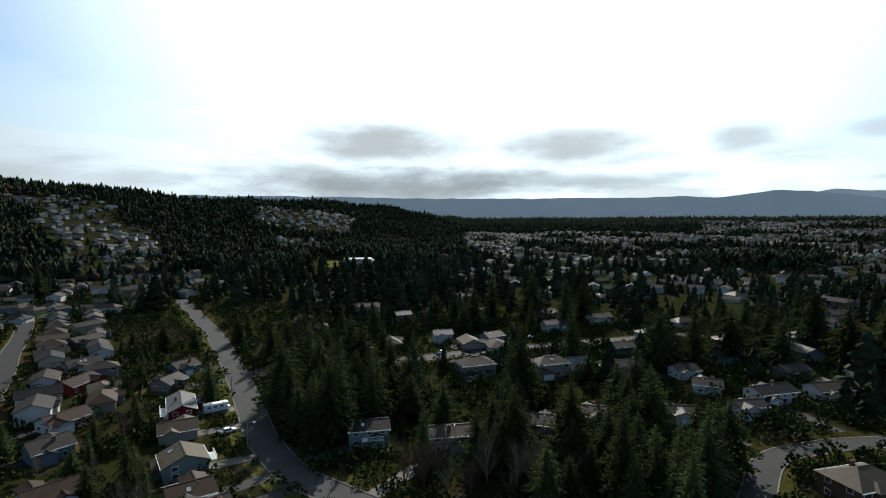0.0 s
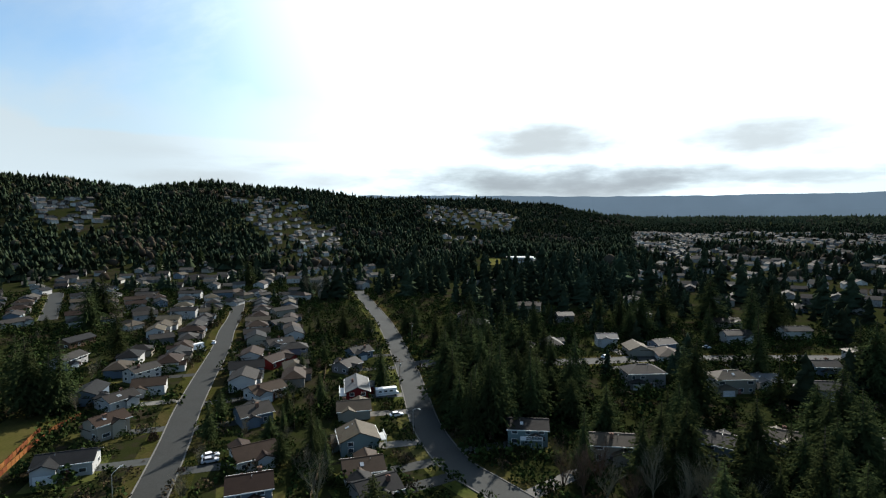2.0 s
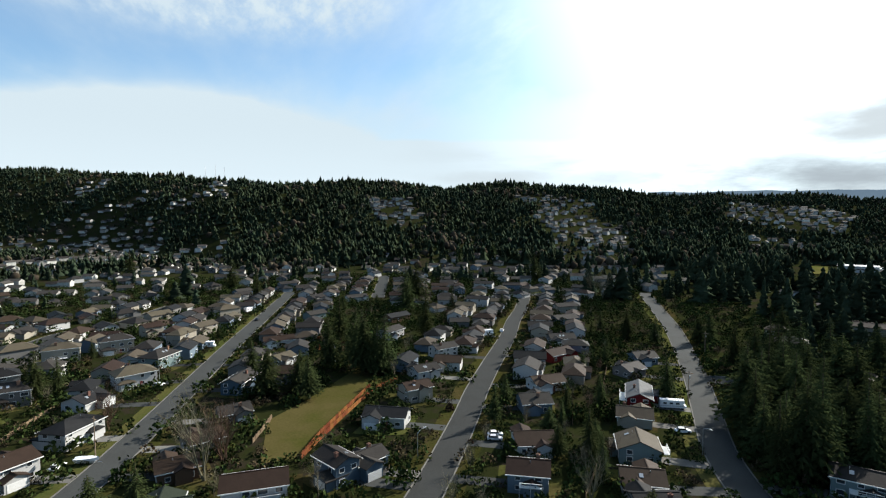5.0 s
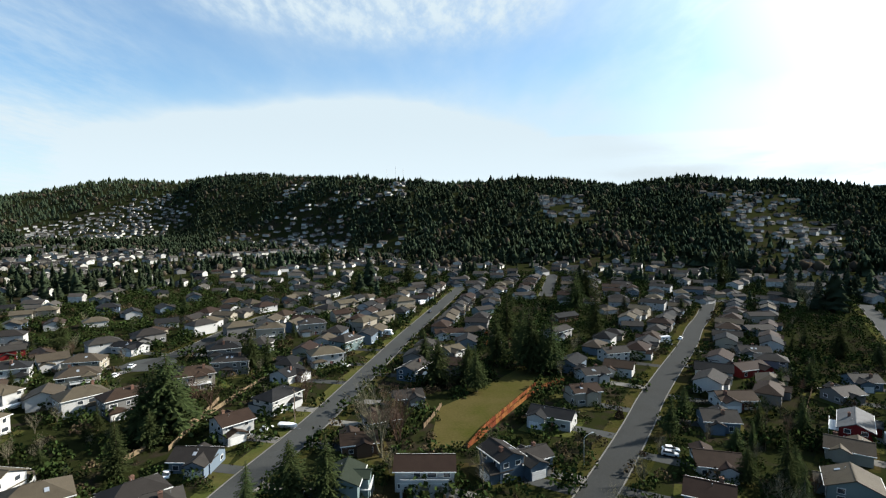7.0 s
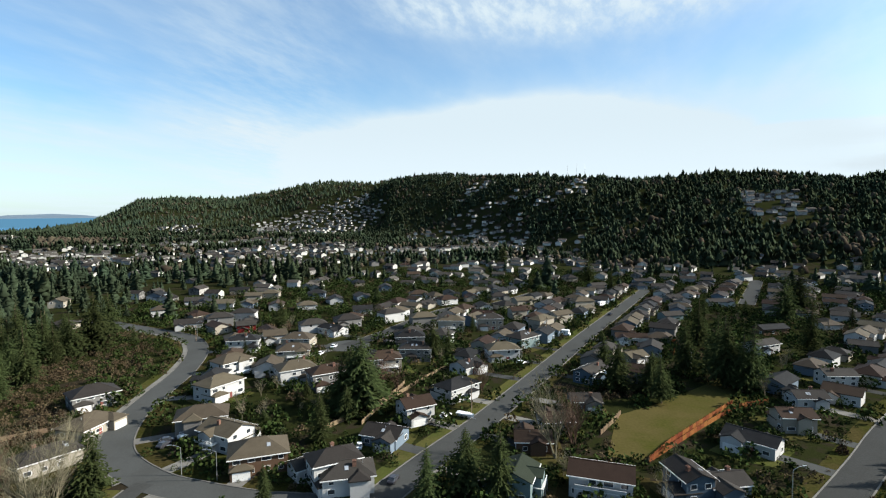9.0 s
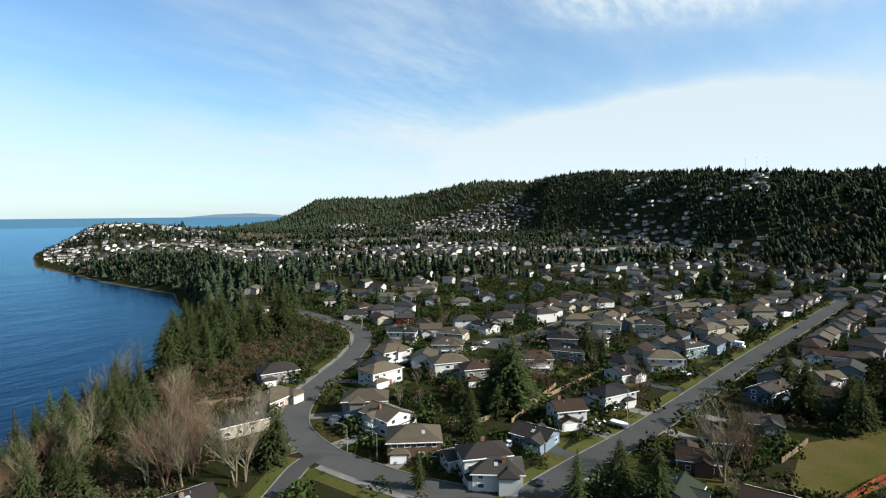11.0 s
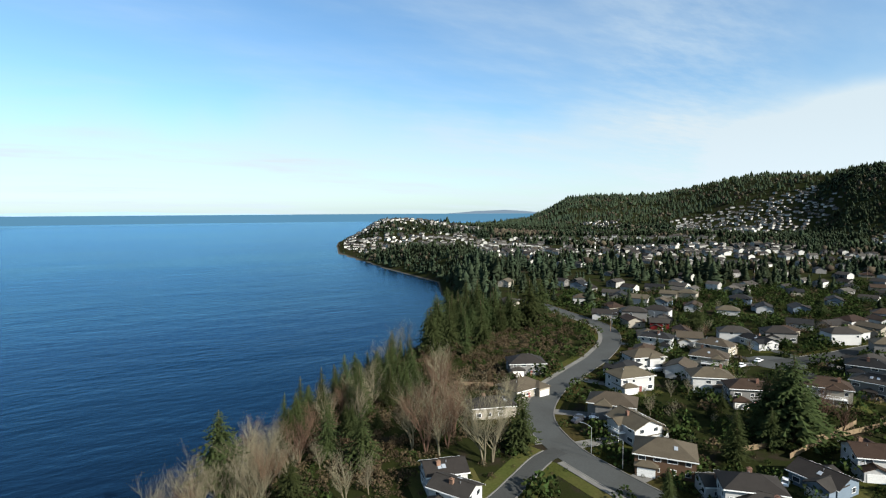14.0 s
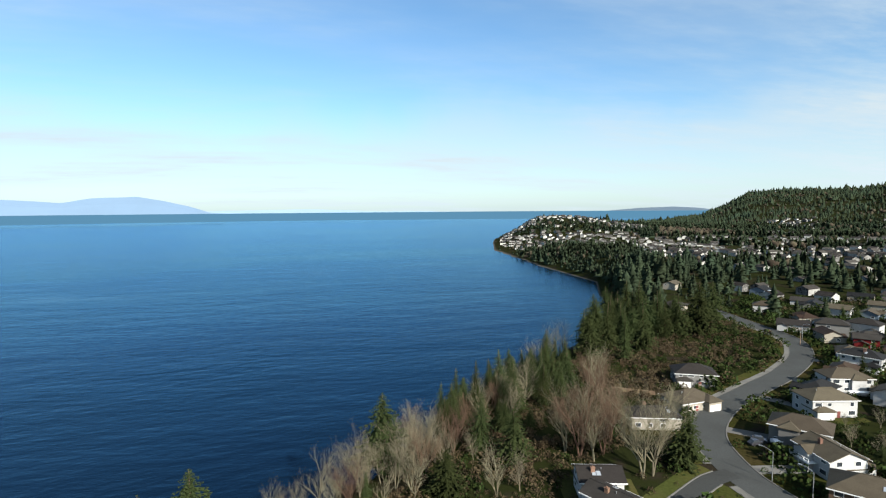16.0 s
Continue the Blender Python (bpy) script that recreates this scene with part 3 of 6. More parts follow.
def wall_block(L, D, eave, ridge, style):
    """Outer walls of one block, the ridge along x."""
    sh, l, d = Shape(), L / 2, D / 2
    sh.face([(-l, -d, -0.3), (l, -d, -0.3), (l, -d, eave), (-l, -d, eave)])
    sh.face([(l, d, -0.3), (-l, d, -0.3), (-l, d, eave), (l, d, eave)])
    for sx in (-1, 1):
        ring = [(sx * l, -d * sx, -0.3), (sx * l, d * sx, -0.3), (sx * l, d * sx, eave)]
        if style == "gable":
            ring.append((sx * l, 0, ridge - 0.12))
        ring.append((sx * l, -d * sx, eave))
        sh.face(ring)
    return sh


def roof_block(L, D, eave, ridge, style, over=0.55):
    """Roof slabs with overhang and thickness, one mesh."""
    sh, l, d = Shape(), L / 2 + over, D / 2 + over
    drop = (ridge - eave) * over / (D / 2)
    e, t = eave - drop, (0, 0, 0.22)
    if style == "gable":
        sh.prism([(-l, -d, e), (l, -d, e), (l, 0, ridge), (-l, 0, ridge)], t)
        sh.prism([(l, d, e), (-l, d, e), (-l, 0, ridge), (l, 0, ridge)], t)
        sh.box(-l, -0.14, ridge + 0.14, l, 0.14, ridge + 0.27)
    else:
        r = max(l - d, 0.6)
        sh.prism([(-l, -d, e), (l, -d, e), (r, 0, ridge), (-r, 0, ridge)], t)
        sh.prism([(l, d, e), (-l, d, e), (-r, 0, ridge), (r, 0, ridge)], t)
        sh.prism([(l, -d, e), (l, d, e), (r, 0, ridge)], t)
        sh.prism([(-l, d, e), (-l, -d, e), (-r, 0, ridge)], t)
        sh.box(-r, -0.14, ridge + 0.12, r, 0.14, ridge + 0.27)
    return sh


def gutter(L, D, eave, ridge, over=0.55):
    sh = Shape()
    e = eave - (ridge - eave) * over / (D / 2)
    y = D / 2 + over + 0.06
    sh.box(-L / 2 - over, y - 0.07, e - 0.02, L / 2 + over, y + 0.07, e + 0.2)
    return sh


ROOF_WORD = {"grey": "grey", "brown": "brown", "beige": "beige-brown", "black": "charcoal", "green": "green", "pale": "pale grey"}
WALL_WORD = {"white": "white", "cream": "cream", "grey": "warm grey", "blue": "blue-grey", "slate": "slate blue", "teal": "pale teal", "red": "dark red", "brown": "brown"}


def house(x, y, turn, L, D, ridge, style, roof, wall, full=True, plain=False):
    rng = random.Random(int(x * 13 + y * 7))
    z = LEVEL if math.hypot(x, y) < 560 else float(height(x, y)) - 0.3
    L, D = max(min(L, 15.5 if style == "hip" else 18), 10.5) * 0.90, D * 0.86
    full = full and math.hypot(x, y) < 300
    rise = D / 2 * (0.42 if style == "gable" else 0.48)
    eave = max(2.5, ridge - rise)
    ridge = eave + rise
    two = eave > 3.9
    word = "two-storey" if two else "low single-storey"
    ob = tagged(new("house"), f"{word} {WALL_WORD[wall]} house with {ROOF_WORD[roof]} shingle {style} roof", "house", "neighbourhood houses")
    ob.matrix_world = pose(x, y, z, 0, 0, turn)
    part("wall", wall_block(L, D, eave, ridge, style).mesh("wall", WALLS[wall]), ob)
    roof_ob = part("roof", roof_block(L, D, eave, ridge, style).mesh("roof", ROOFS[roof]), ob)
    if full:
        drain = gutter(L, D, eave, ridge).mesh("gutter", TRIM)
        part("gutter", drain, roof_ob)
        part("gutter", drain, roof_ob, at=pose(0, 0, 0, 0, 0, 180))
    else:
        # low cross gable towards the street
        wl, wd, sy = D / 2 + rng.uniform(1.2, 2.4), rng.uniform(4.4, 5.4), rng.choice((-1, 1))
        we = min(eave - 0.1, 2.9)
        wing = part("wing", wall_block(wl, wd, we, we + wd * 0.22, "gable").mesh("wing", WALLS[wall]), ob, at=pose(rng.choice((-1, 1)) * (L / 2 - wd / 2 - 0.3), sy * wl / 2, 0, 0, 0, 90))
        part("roof", roof_block(wl, wd, we, we + wd * 0.22, "gable", 0.4).mesh("wing_roof", ROOFS[roof]), wing)
    HOUSE_PTS.append((x, y, max(L, D) * 0.55))
    sills = [1.5, 4.2] if two else [1.5]
    for zz in sills:
        if zz > eave - 0.5:
            zz = eave - 0.75
        for sy in (-1, 1):
            n = max(2, int(L / 3.4))
            for k in range(n):
                if rng.random() < (0.75 if full else 0.45):
                    m = pose((k + 0.5) / n * L - L / 2, sy * D / 2, zz, 0, 0, 0 if sy < 0 else 180)
                    if not full and k % 2:
                        continue
                    w = part("window", WINDOW if full else FAR_WINDOW, ob, at=m @ Matrix.Diagonal((rng.choice((0.8, 1.1, 1.5)), 1, rng.choice((0.9, 1.0, 1.15)), 1)))
                    if full:
                        part("pane", PANE, w)
        for sx in (-1, 1):
            for k in (-0.25, 0.25):
                if rng.random() < (0.85 if full else 0.25):
                    w = part("window", WINDOW if full else FAR_WINDOW, ob, at=pose(sx * L / 2, k * D, zz, 0, 0, 90 if sx > 0 else -90))
                    if full:
                        part("pane", PANE, w)
    if full and not plain:
        # cross wing with the garage or a porch gable
        side = rng.choice((-1, 1))
        wl, wd = D / 2 + rng.uniform(1.6, 3.0), rng.uniform(4.9, 5.6)
        wx = rng.choice((-1, 1)) * (L / 2 - wd / 2 - 0.3)
        wr = min(ridge - 0.4, (eave if not two else 2.7) + wd / 2 * 0.42)
        we = wr - wd / 2 * 0.42
        wm = pose(wx, side * wl / 2, 0, 0, 0, 90)
        sh = wall_block(wl, wd, we, wr, style)
        wing = part("wing", sh.mesh("wing", WALLS[wall]), ob, at=wm)
        part("roof", roof_block(wl, wd, we, wr, style, 0.4).mesh("wing_roof", ROOFS[roof]), wing, at=None)
        part("garage_door", GARAGE, ob, at=pose(wx, side * (wl + 0.0), 0, 0, 0, 0 if side < 0 else 180))
        part("door", DOOR, ob, at=pose(-wx * 0.3, side * D / 2, 0, 0, 0, 0 if side < 0 else 180))
        if rng.random() < 0.85:
            bl, bd = D / 2 + rng.uniform(1.0, 1.9), rng.uniform(3.6, 4.8)
            be = eave - 0.15 if rng.random() < 0.5 else min(eave - 0.15, 2.8)
            br = min(ridge - 0.3, be + bd / 2 * 0.45)
            back = part("wing", wall_block(bl, bd, be, br, style).mesh("rear_wing", WALLS[wall]), ob, at=pose(-wx * rng.uniform(0.3, 0.9), -side * bl / 2, 0, 0, 0, 90))
            part("roof", roof_block(bl, bd, be, br, style, 0.4).mesh("rear_roof", ROOFS[roof]), back)
        if two and rng.random() < 0.45:
            # timber balcony over the garden side
            bw = L * 0.55
            deck = Shape()
            deck.box(-bw / 2, 0, 2.6, bw / 2, 2.4, 2.78)
            bal = part("balcony", deck.mesh("balcony", TRIM), ob, "white railed balcony", at=pose(-wx * 0.35, -side * D / 2, 0, 0, 0, 0 if side < 0 else 180))
            for z0, z1 in ((3.7, 3.8), (3.2, 3.26)):
                bar = Shape()
                bar.box(-bw / 2, 2.28, z0, bw / 2, 2.42, z1)
                part("rail", bar.mesh("rail", TRIM), bal)
            for k in range(5):
                post = Shape()
                px = -bw / 2 + 0.05 + (bw - 0.1) * k / 4
                post.box(px - 0.05, 2.29, 0 if k % 2 == 0 else 2.78, px + 0.05, 2.41, 3.7)
                part("post", post.mesh("post", TRIM), bal)
        if rng.random() < 0.6:
            part("chimney", CHIMNEY, ob, at=pose(rng.uniform(-0.3, 0.3) * L, rng.choice((-1, 1)) * D * 0.2, ridge - 0.5))
        slope = math.degrees(math.atan2(rise, D / 2))
        for k in range(rng.choice((0, 0, 0, 1, 2))):
            sy, px = rng.choice((-1, 1)), rng.uniform(-0.28, 0.28) * L
            part("skylight", SKYLIGHT, ob, at=pose(px, sy * D * 0.26, ridge - rise * 0.52 + 0.24, -slope * sy, 0, 0))
        for k in range(1):
            sy, px = rng.choice((-1, 1)), rng.uniform(-0.3, 0.3) * L
            part("roof_vent", VENT, ob, at=pose(px, sy * D * 0.12, ridge - rise * 0.24 + 0.2))
    if full:
        plot, g = Shape(), 0.012 + 0.0001 * len(HOUSE_PTS)
        a, b = L / 2 + rng.uniform(1.5, 4), D / 2 + rng.uniform(3, 6)
        ring = [(sx * a * rng.uniform(0.8, 1.1), sy * b * rng.uniform(0.8, 1.1)) for sx, sy in ((-1, -1), (0, -1.1), (1, -1), (1, 1), (0, 1.1), (-1, 1))]
        if float(coast_distance(x, y)) > 60:
            spread = ob.matrix_world
            plot.face([spread @ Vector((*q, g)) for q in ring])
            tagged(new("lawn", plot.mesh("lawn", LAWN)), "olive winter lawn round the house", "lawn", kind="structure")
    # driveway to the nearest street
    best = min(ROAD_PTS, key=lambda q: (q[0] - x) ** 2 + (q[1] - y) ** 2)
    gap = math.hypot(best[0] - x, best[1] - y)
    if full and best[2] + 7 < gap < 45:
        a = Vector((best[0], best[1], 0))
        d = (Vector((x, y, 0)) - a).normalized()
        line = [a + d * (best[2] - 0.2), a + d * (gap - D * 0.45)]
        dz = 0.055 + 0.0004 * (len(HOUSE_PTS) % 80)
        tagged(new("driveway", ribbon(line, -2.2, 2.2, dz, 0, CONCRETE if rng.random() < 0.5 else ASPHALT)), "plain driveway from the street to the house", "driveway", kind="structure")
    return ob


house(-160.6, 43.5, 58, 14.4, 9.0, 5.2, "gable", "black", "white")
house(-179.0, 58.9, -80, 10.6, 9.0, 6.4, "gable", "brown", "cream")
house(-202.9, 70.6, -78, 11.3, 9.0, 5.0, "gable", "grey", "white")
house(-229.7, 89.1, -76, 12.4, 9.0, 6.0, "gable", "grey", "white")
house(-288.1, 121.9, 74, 11.8, 9.0, 5.0, "gable", "grey", "grey")
house(-348.7, 162.4, 49, 16.8, 9.0, 7.0, "gable", "grey", "white")
house(-428.0, 204.9, 49, 20.0, 9.0, 6.5, "gable", "grey", "white")
house(-410.2, 222.3, 63, 15.7, 9.0, 6.5, "gable", "grey", "blue")
house(-464.5, 186.8, 49, 20.0, 9.0, 4.5, "gable", "grey", "brown")
house(-110.2, 64.6, 58, 8.5, 10.0, 6.5, "gable", "brown", "blue")
house(-127.7, 76.3, 71, 11.5, 11.0, 5.0, "gable", "brown", "white")
house(-154.3, 92.3, 76, 10.8, 11.0, 5.5, "gable", "grey", "blue")
house(-171.8, 107.9, 87, 13.5, 10.0, 5.0, "gable", "brown", "white")
house(-205.4, 134.5, -75, 15.6, 10.0, 5.0, "gable", "brown", "red")
house(-230.1, 153.3, 73, 13.7, 10.0, 5.0, "gable", "grey", "grey")
house(-273.6, 184.0, -86, 16.6, 10.0, 5.0, "gable", "grey", "blue")
house(-304.1, 205.2, 87, 15.7, 9.0, 6.0, "gable", "grey", "cream")
house(-382.1, 241.5, -86, 9.9, 7.0, 4.5, "gable", "grey", "blue")
house(-365.8, 254.5, 49, 17.9, 9.0, 5.0, "gable", "grey", "white")
house(-349.3, 278.2, 81, 13.5, 9.0, 6.0, "gable", "grey", "white")
house(-549.4, 352.0, 48, 20.0, 9.0, 5.0, "gable", "grey", "grey")
house(-112.6, 99.4, -34, 10.1, 12.0, 6.2, "gable", "beige", "teal")
house(-132.3, 115.2, 51, 11.2, 10.0, 5.0, "gable", "beige", "cream")
house(-145.2, 128.2, -40, 17.8, 9.0, 6.0, "gable", "pale", "red")
house(-173.4, 147.9, -80, 9.8, 10.0, 5.0, "gable", "grey", "grey")
house(-186.1, 166.0, 78, 9.6, 10.0, 5.0, "gable", "grey", "blue")
house(-98.9, 88.6, 57, 8.5, 10.0, 5.0, "gable", "brown", "grey")
house(-88.8, 83.4, 70, 8.5, 10.0, 5.0, "gable", "black", "grey")
house(-130.8, 22.4, 24, 8.6, 8.0, 7.0, "gable", "grey", "slate")
house(-133.0, 30.1, -65, 8.5, 8.0, 5.0, "gable", "grey", "slate")
house(-126.8, 3.2, 86, 15.4, 10.0, 7.0, "gable", "brown", "white", plain=True)
house(-121.6, -15.5, -5, 9.6, 9.0, 7.0, "gable", "green", "teal")
house(-146.5, -14.6, -79, 8.5, 9.0, 5.0, "gable", "brown", "brown")
house(-162.3, -9.3, -69, 10.5, 9.0, 5.0, "gable", "brown", "grey")
house(-181.7, -1.3, -76, 8.5, 9.0, 5.0, "gable", "grey", "grey")
house(-213.1, 1.0, -27, 15.4, 9.0, 6.0, "gable", "grey", "slate")
house(-244.7, 18.8, -49, 8.9, 9.0, 4.5, "gable", "beige", "grey")
house(-278.9, 20.0, -86, 15.9, 9.0, 5.0, "gable", "brown", "white")
house(-345.4, 47.1, -60, 14.0, 9.0, 5.0, "gable", "grey", "teal")
house(-415.1, 57.7, -48, 14.2, 9.0, 5.0, "gable", "grey", "grey")
house(-404.1, 86.0, -73, 20.0, 9.0, 5.0, "gable", "grey", "white")
house(-274.2, 76.5, -51, 16.0, 9.0, 6.0, "gable", "grey", "white")
house(-317.9, 92.6, -63, 17.3, 9.0, 5.0, "gable", "black", "brown")
house(-140.1, -55.4, 84, 11.8, 10.0, 5.0, "gable", "grey", "blue")
house(-159.1, -52.8, -46, 8.7, 10.0, 7.0, "gable", "brown", "white")
house(-181.4, -44.6, -31, 18.6, 10.0, 7.1, "hip", "black", "white")
house(-212.9, -48.2, -32, 11.5, 11.0, 5.0, "gable", "black", "white")
house(-234.9, -37.1, -66, 20.0, 11.0, 7.6, "hip", "beige", "white")
house(-259.8, -30.9, -32, 20.0, 11.0, 7.6, "hip", "grey", "teal")
house(-303.3, -25.8, -29, 20.0, 9.0, 7.6, "hip", "beige", "cream")
house(-324.4, -16.5, -43, 14.2, 9.0, 6.5, "gable", "beige", "cream")
house(-373.0, -4.8, -60, 20.0, 10.0, 7.6, "hip", "beige", "cream")
house(-445.0, 5.3, -57, 14.4, 9.0, 6.0, "gable", "grey", "white")
house(-500.4, 44.5, -72, 16.6, 9.0, 6.0, "gable", "grey", "blue")
house(-290.5, -91.3, -57, 20.0, 10.0, 8.6, "hip", "beige", "grey")
house(-284.5, -72.9, -79, 20.0, 10.0, 8.6, "hip", "beige", "cream")
house(-295.0, -53.5, -72, 20.0, 10.0, 8.6, "hip", "grey", "cream")
house(-328.5, -42.6, -58, 8.5, 9.0, 7.0, "gable", "brown", "cream")
house(-250.2, -85.4, -68, 20.0, 11.0, 7.1, "hip", "black", "grey")
house(-224.9, -74.0, -79, 17.2, 10.0, 7.8, "hip", "grey", "grey")
house(-206.3, -82.2, -61, 18.6, 11.0, 8.1, "hip", "brown", "cream")
house(-301.3, -114.7, -34, 20.0, 10.0, 7.9, "hip", "grey", "white")
house(-282.3, -134.1, -46, 20.0, 11.0, 7.2, "hip", "grey", "grey")
house(-264.6, -146.5, -50, 17.2, 10.0, 7.1, "hip", "grey", "white")
house(-262.3, -133.0, 71, 16.7, 9.0, 5.0, "gable", "black", "white")
house(-232.8, -136.8, -79, 18.3, 11.0, 7.2, "hip", "beige", "cream")
house(-211.5, -126.9, -62, 19.9, 11.0, 7.4, "hip", "beige", "cream")
house(-184.1, -109.9, -43, 20.0, 11.0, 8.2, "hip", "beige", "white")
house(-181.8, -95.1, -44, 14.9, 10.0, 8.2, "hip", "brown", "grey")
house(-134.0, -111.6, -55, 17.0, 11.0, 7.9, "hip", "beige", "grey")
house(-127.2, -98.1, 78, 13.2, 11.0, 7.0, "gable", "beige", "white")
house(-118.0, -81.6, -55, 17.6, 12.0, 7.6, "hip", "beige", "brown")
house(-161.5, -127.0, -15, 16.7, 11.0, 7.9, "hip", "beige", "white")
house(-188.7, -141.7, -21, 19.2, 11.0, 7.6, "hip", "beige", "white")
house(-220.9, -158.8, -65, 16.4, 10.0, 7.6, "hip", "black", "white")
house(-253.7, -180.9, -52, 9.5, 9.0, 6.5, "gable", "grey", "red")
house(-265.6, -206.5, -50, 20.0, 10.0, 7.9, "hip", "grey", "grey")
house(-281.0, -201.3, -69, 18.9, 10.0, 7.9, "hip", "grey", "white")
house(-115.8, -59.3, -47, 12.9, 9.0, 8.4, "hip", "grey", "white")
house(-114.0, -54.8, -62, 13.1, 10.0, 6.6, "hip", "grey", "white")
house(-118.0, -66.9, -35, 8.5, 7.0, 4.5, "gable", "grey", "white")
house(-143.1, -163.1, -29, 18.3, 11.5, 7.2, "hip", "grey", "grey")
house(-125.0, -144.2, 3, 20.0, 11.5, 5.6, "hip", "beige", "cream")
house(-66.4, -104.4, -18, 8.5, 9.0, 6.5, "gable", "grey", "white")
house(-63.6, -95.2, -66, 8.5, 8.0, 6.5, "gable", "grey", "white")
house(-103.6, -134.2, -21, 18.0, 9.0, 5.8, "hip", "grey", "cream")
house(-77.8, 132.9, 33, 12.3, 9.0, 6.5, "gable", "grey", "teal")
house(-54.8, 137.5, 31, 12.3, 9.0, 6.5, "gable", "beige", "cream")
house(-34.4, 156.6, 6, 12.2, 10.0, 6.0, "gable", "grey", "blue")
house(-20.1, 172.3, 8, 11.2, 10.0, 5.0, "gable", "beige", "white")
house(-69.8, 204.8, 42, 20.0, 11.0, 8.0, "hip", "grey", "grey")
house(-42.2, 217.3, 41, 20.0, 10.0, 7.6, "hip", "beige", "cream")
house(-33.5, 231.2, 36, 10.5, 9.0, 4.5, "gable", "pale", "white")
house(35.0, 212.7, 37, 15.9, 10.0, 6.0, "gable", "black", "white")
house(55.0, 225.1, 31, 14.8, 10.0, 5.5, "gable", "beige", "white")
house(71.2, 250.4, 39, 12.7, 9.0, 6.0, "gable", "grey", "white")
house(4.3, 182.0, 11, 8.5, 8.0, 5.0, "gable", "grey", "white")
house(15.8, 215.8, -3, 8.5, 9.0, 5.0, "gable", "grey", "white")
house(26.0, 195.9, 30, 8.5, 8.0, 5.0, "gable", "grey", "white")
house(42.8, 146.3, 37, 20.0, 12.0, 7.6, "hip", "beige", "brown")
house(-17.2, 260.8, 33, 10.3, 9.0, 6.0, "gable", "grey", "blue")
house(8.5, 233.5, 33, 8.5, 9.0, 5.0, "gable", "grey", "white")
house(-56.4, 302.2, 40, 14.3, 9.0, 6.0, "gable", "grey", "white")
house(-34.8, 330.6, 41, 15.7, 9.0, 6.0, "gable", "grey", "white")
house(83.4, 356.1, 50, 19.8, 9.0, 6.0, "gable", "beige", "white")
house(-105.3, 256.0, 36, 10.5, 9.0, 6.0, "gable", "pale", "white")
house(-79.9, 260.4, 57, 11.2, 9.0, 6.0, "gable", "grey", "blue")
house(-149.1, 298.3, 45, 9.2, 9.0, 6.0, "gable", "grey", "grey")


def arcade(x, y, turn, L, D):
    """White ground-floor arcade with a balcony over it, before the brown-roofed house."""
    ob = tagged(new("arcade"), "white stucco arcade with round arches and balcony", "arcade")
    ob.matrix_world = pose(x, y, LEVEL, 0, 0, turn)
    y0 = -D / 2 - 1.9
    n = 3
    for k in range(n):
        sh = Shape()
        c, w, hw = (k - (n - 1) / 2) * 3.7, 1.85, 1.3
        arch = [(c + hw * math.cos(a), 1.5 + hw * math.sin(a)) for a in (math.pi * i / 10 for i in range(11))]
        ring = [(c - w, 0), (c - hw, 0)] + arch[::-1] + [(c + hw, 0), (c + w, 0), (c + w, 3.3), (c - w, 3.3)]
        sh.prism([(a, y0, b) for a, b in ring], (0, 0.25, 0))
        part("arch", sh.mesh("arch", WALLS["white"]), ob)
    deck, rail = Shape(), Shape()
    deck.box(-5.6, y0, 3.3, 5.6, -D / 2 - 0.01, 3.45)
    rail.box(-5.6, y0, 3.45, 5.6, y0 + 0.15, 4.3)
    part("deck", deck.mesh("deck", TRIM), ob)
    part("parapet", rail.mesh("parapet", WALLS["white"]), ob)


arcade(-126.8, 3.2, 86, 15.4, 10.0)


def far_house(x, y):
    rng = random.Random(int(x * 31 + y))
    house(x, y, rng.choice((-58, 32)) + rng.uniform(-12, 12), rng.uniform(12, 16.5), rng.uniform(9.5, 11.5), rng.choice((5, 5.5, 6.5)), rng.choice(("gable", "hip")),
          rng.choice(("grey", "beige", "grey", "brown", "black")), rng.choice(("white", "white", "grey", "cream", "blue", "cream")), full=False)


far_house(-462, -92)
far_house(-482, -84)
far_house(-471, -59)
far_house(-493, -36)
far_house(-516, -18)
far_house(-601, -45)
far_house(-548, -158)
far_house(-622, -145)
far_house(-638, -112)
far_house(-394, -127)
far_house(-401, -104)
far_house(-388, -84)
far_house(-398, -66)
far_house(-378, -45)
far_house(-422, -165)
far_house(-370, -164)
far_house(-354, -177)
far_house(-327, -185)
far_house(-372, -202)
far_house(-507, -188)
far_house(-517, -172)
far_house(-444, -200)
far_house(-468, -122)
far_house(-619, -216)
far_house(-617, -256)
far_house(-376, -273)
far_house(-354, -245)
far_house(-365, -237)
far_house(-335, -316)
far_house(-322, -263)
far_house(-284, -264)
far_house(-315, -241)
far_house(-255, -219)
far_house(-327, -274)
far_house(-324, -230)
far_house(-322, -142)
far_house(-322, -205)
far_house(-742, -233)
far_house(-678, -259)
far_house(-681, -184)
far_house(-562, -115)
far_house(-554, 138)
far_house(-712, 191)
far_house(-527, 180)
far_house(-485, 168)
far_house(-514, 330)
far_house(-440, 275)
far_house(-342, 127)
far_house(-579, 229)
far_house(-581, 268)
far_house(-644, 327)
far_house(-676, 280)
far_house(-294, -361)
far_house(-238, -289)
far_house(-221, -274)
far_house(-657, -8)
far_house(-460, 6)
far_house(-479, 40)
far_house(-384, -6)
far_house(-739, 57)
far_house(-710, 90)
far_house(-569, 92)
far_house(-735, 164)
far_house(-552, 181)
far_house(-614, 244)
far_house(-660, 306)
far_house(-603, 309)
far_house(-660, 372)
far_house(-88, 250)
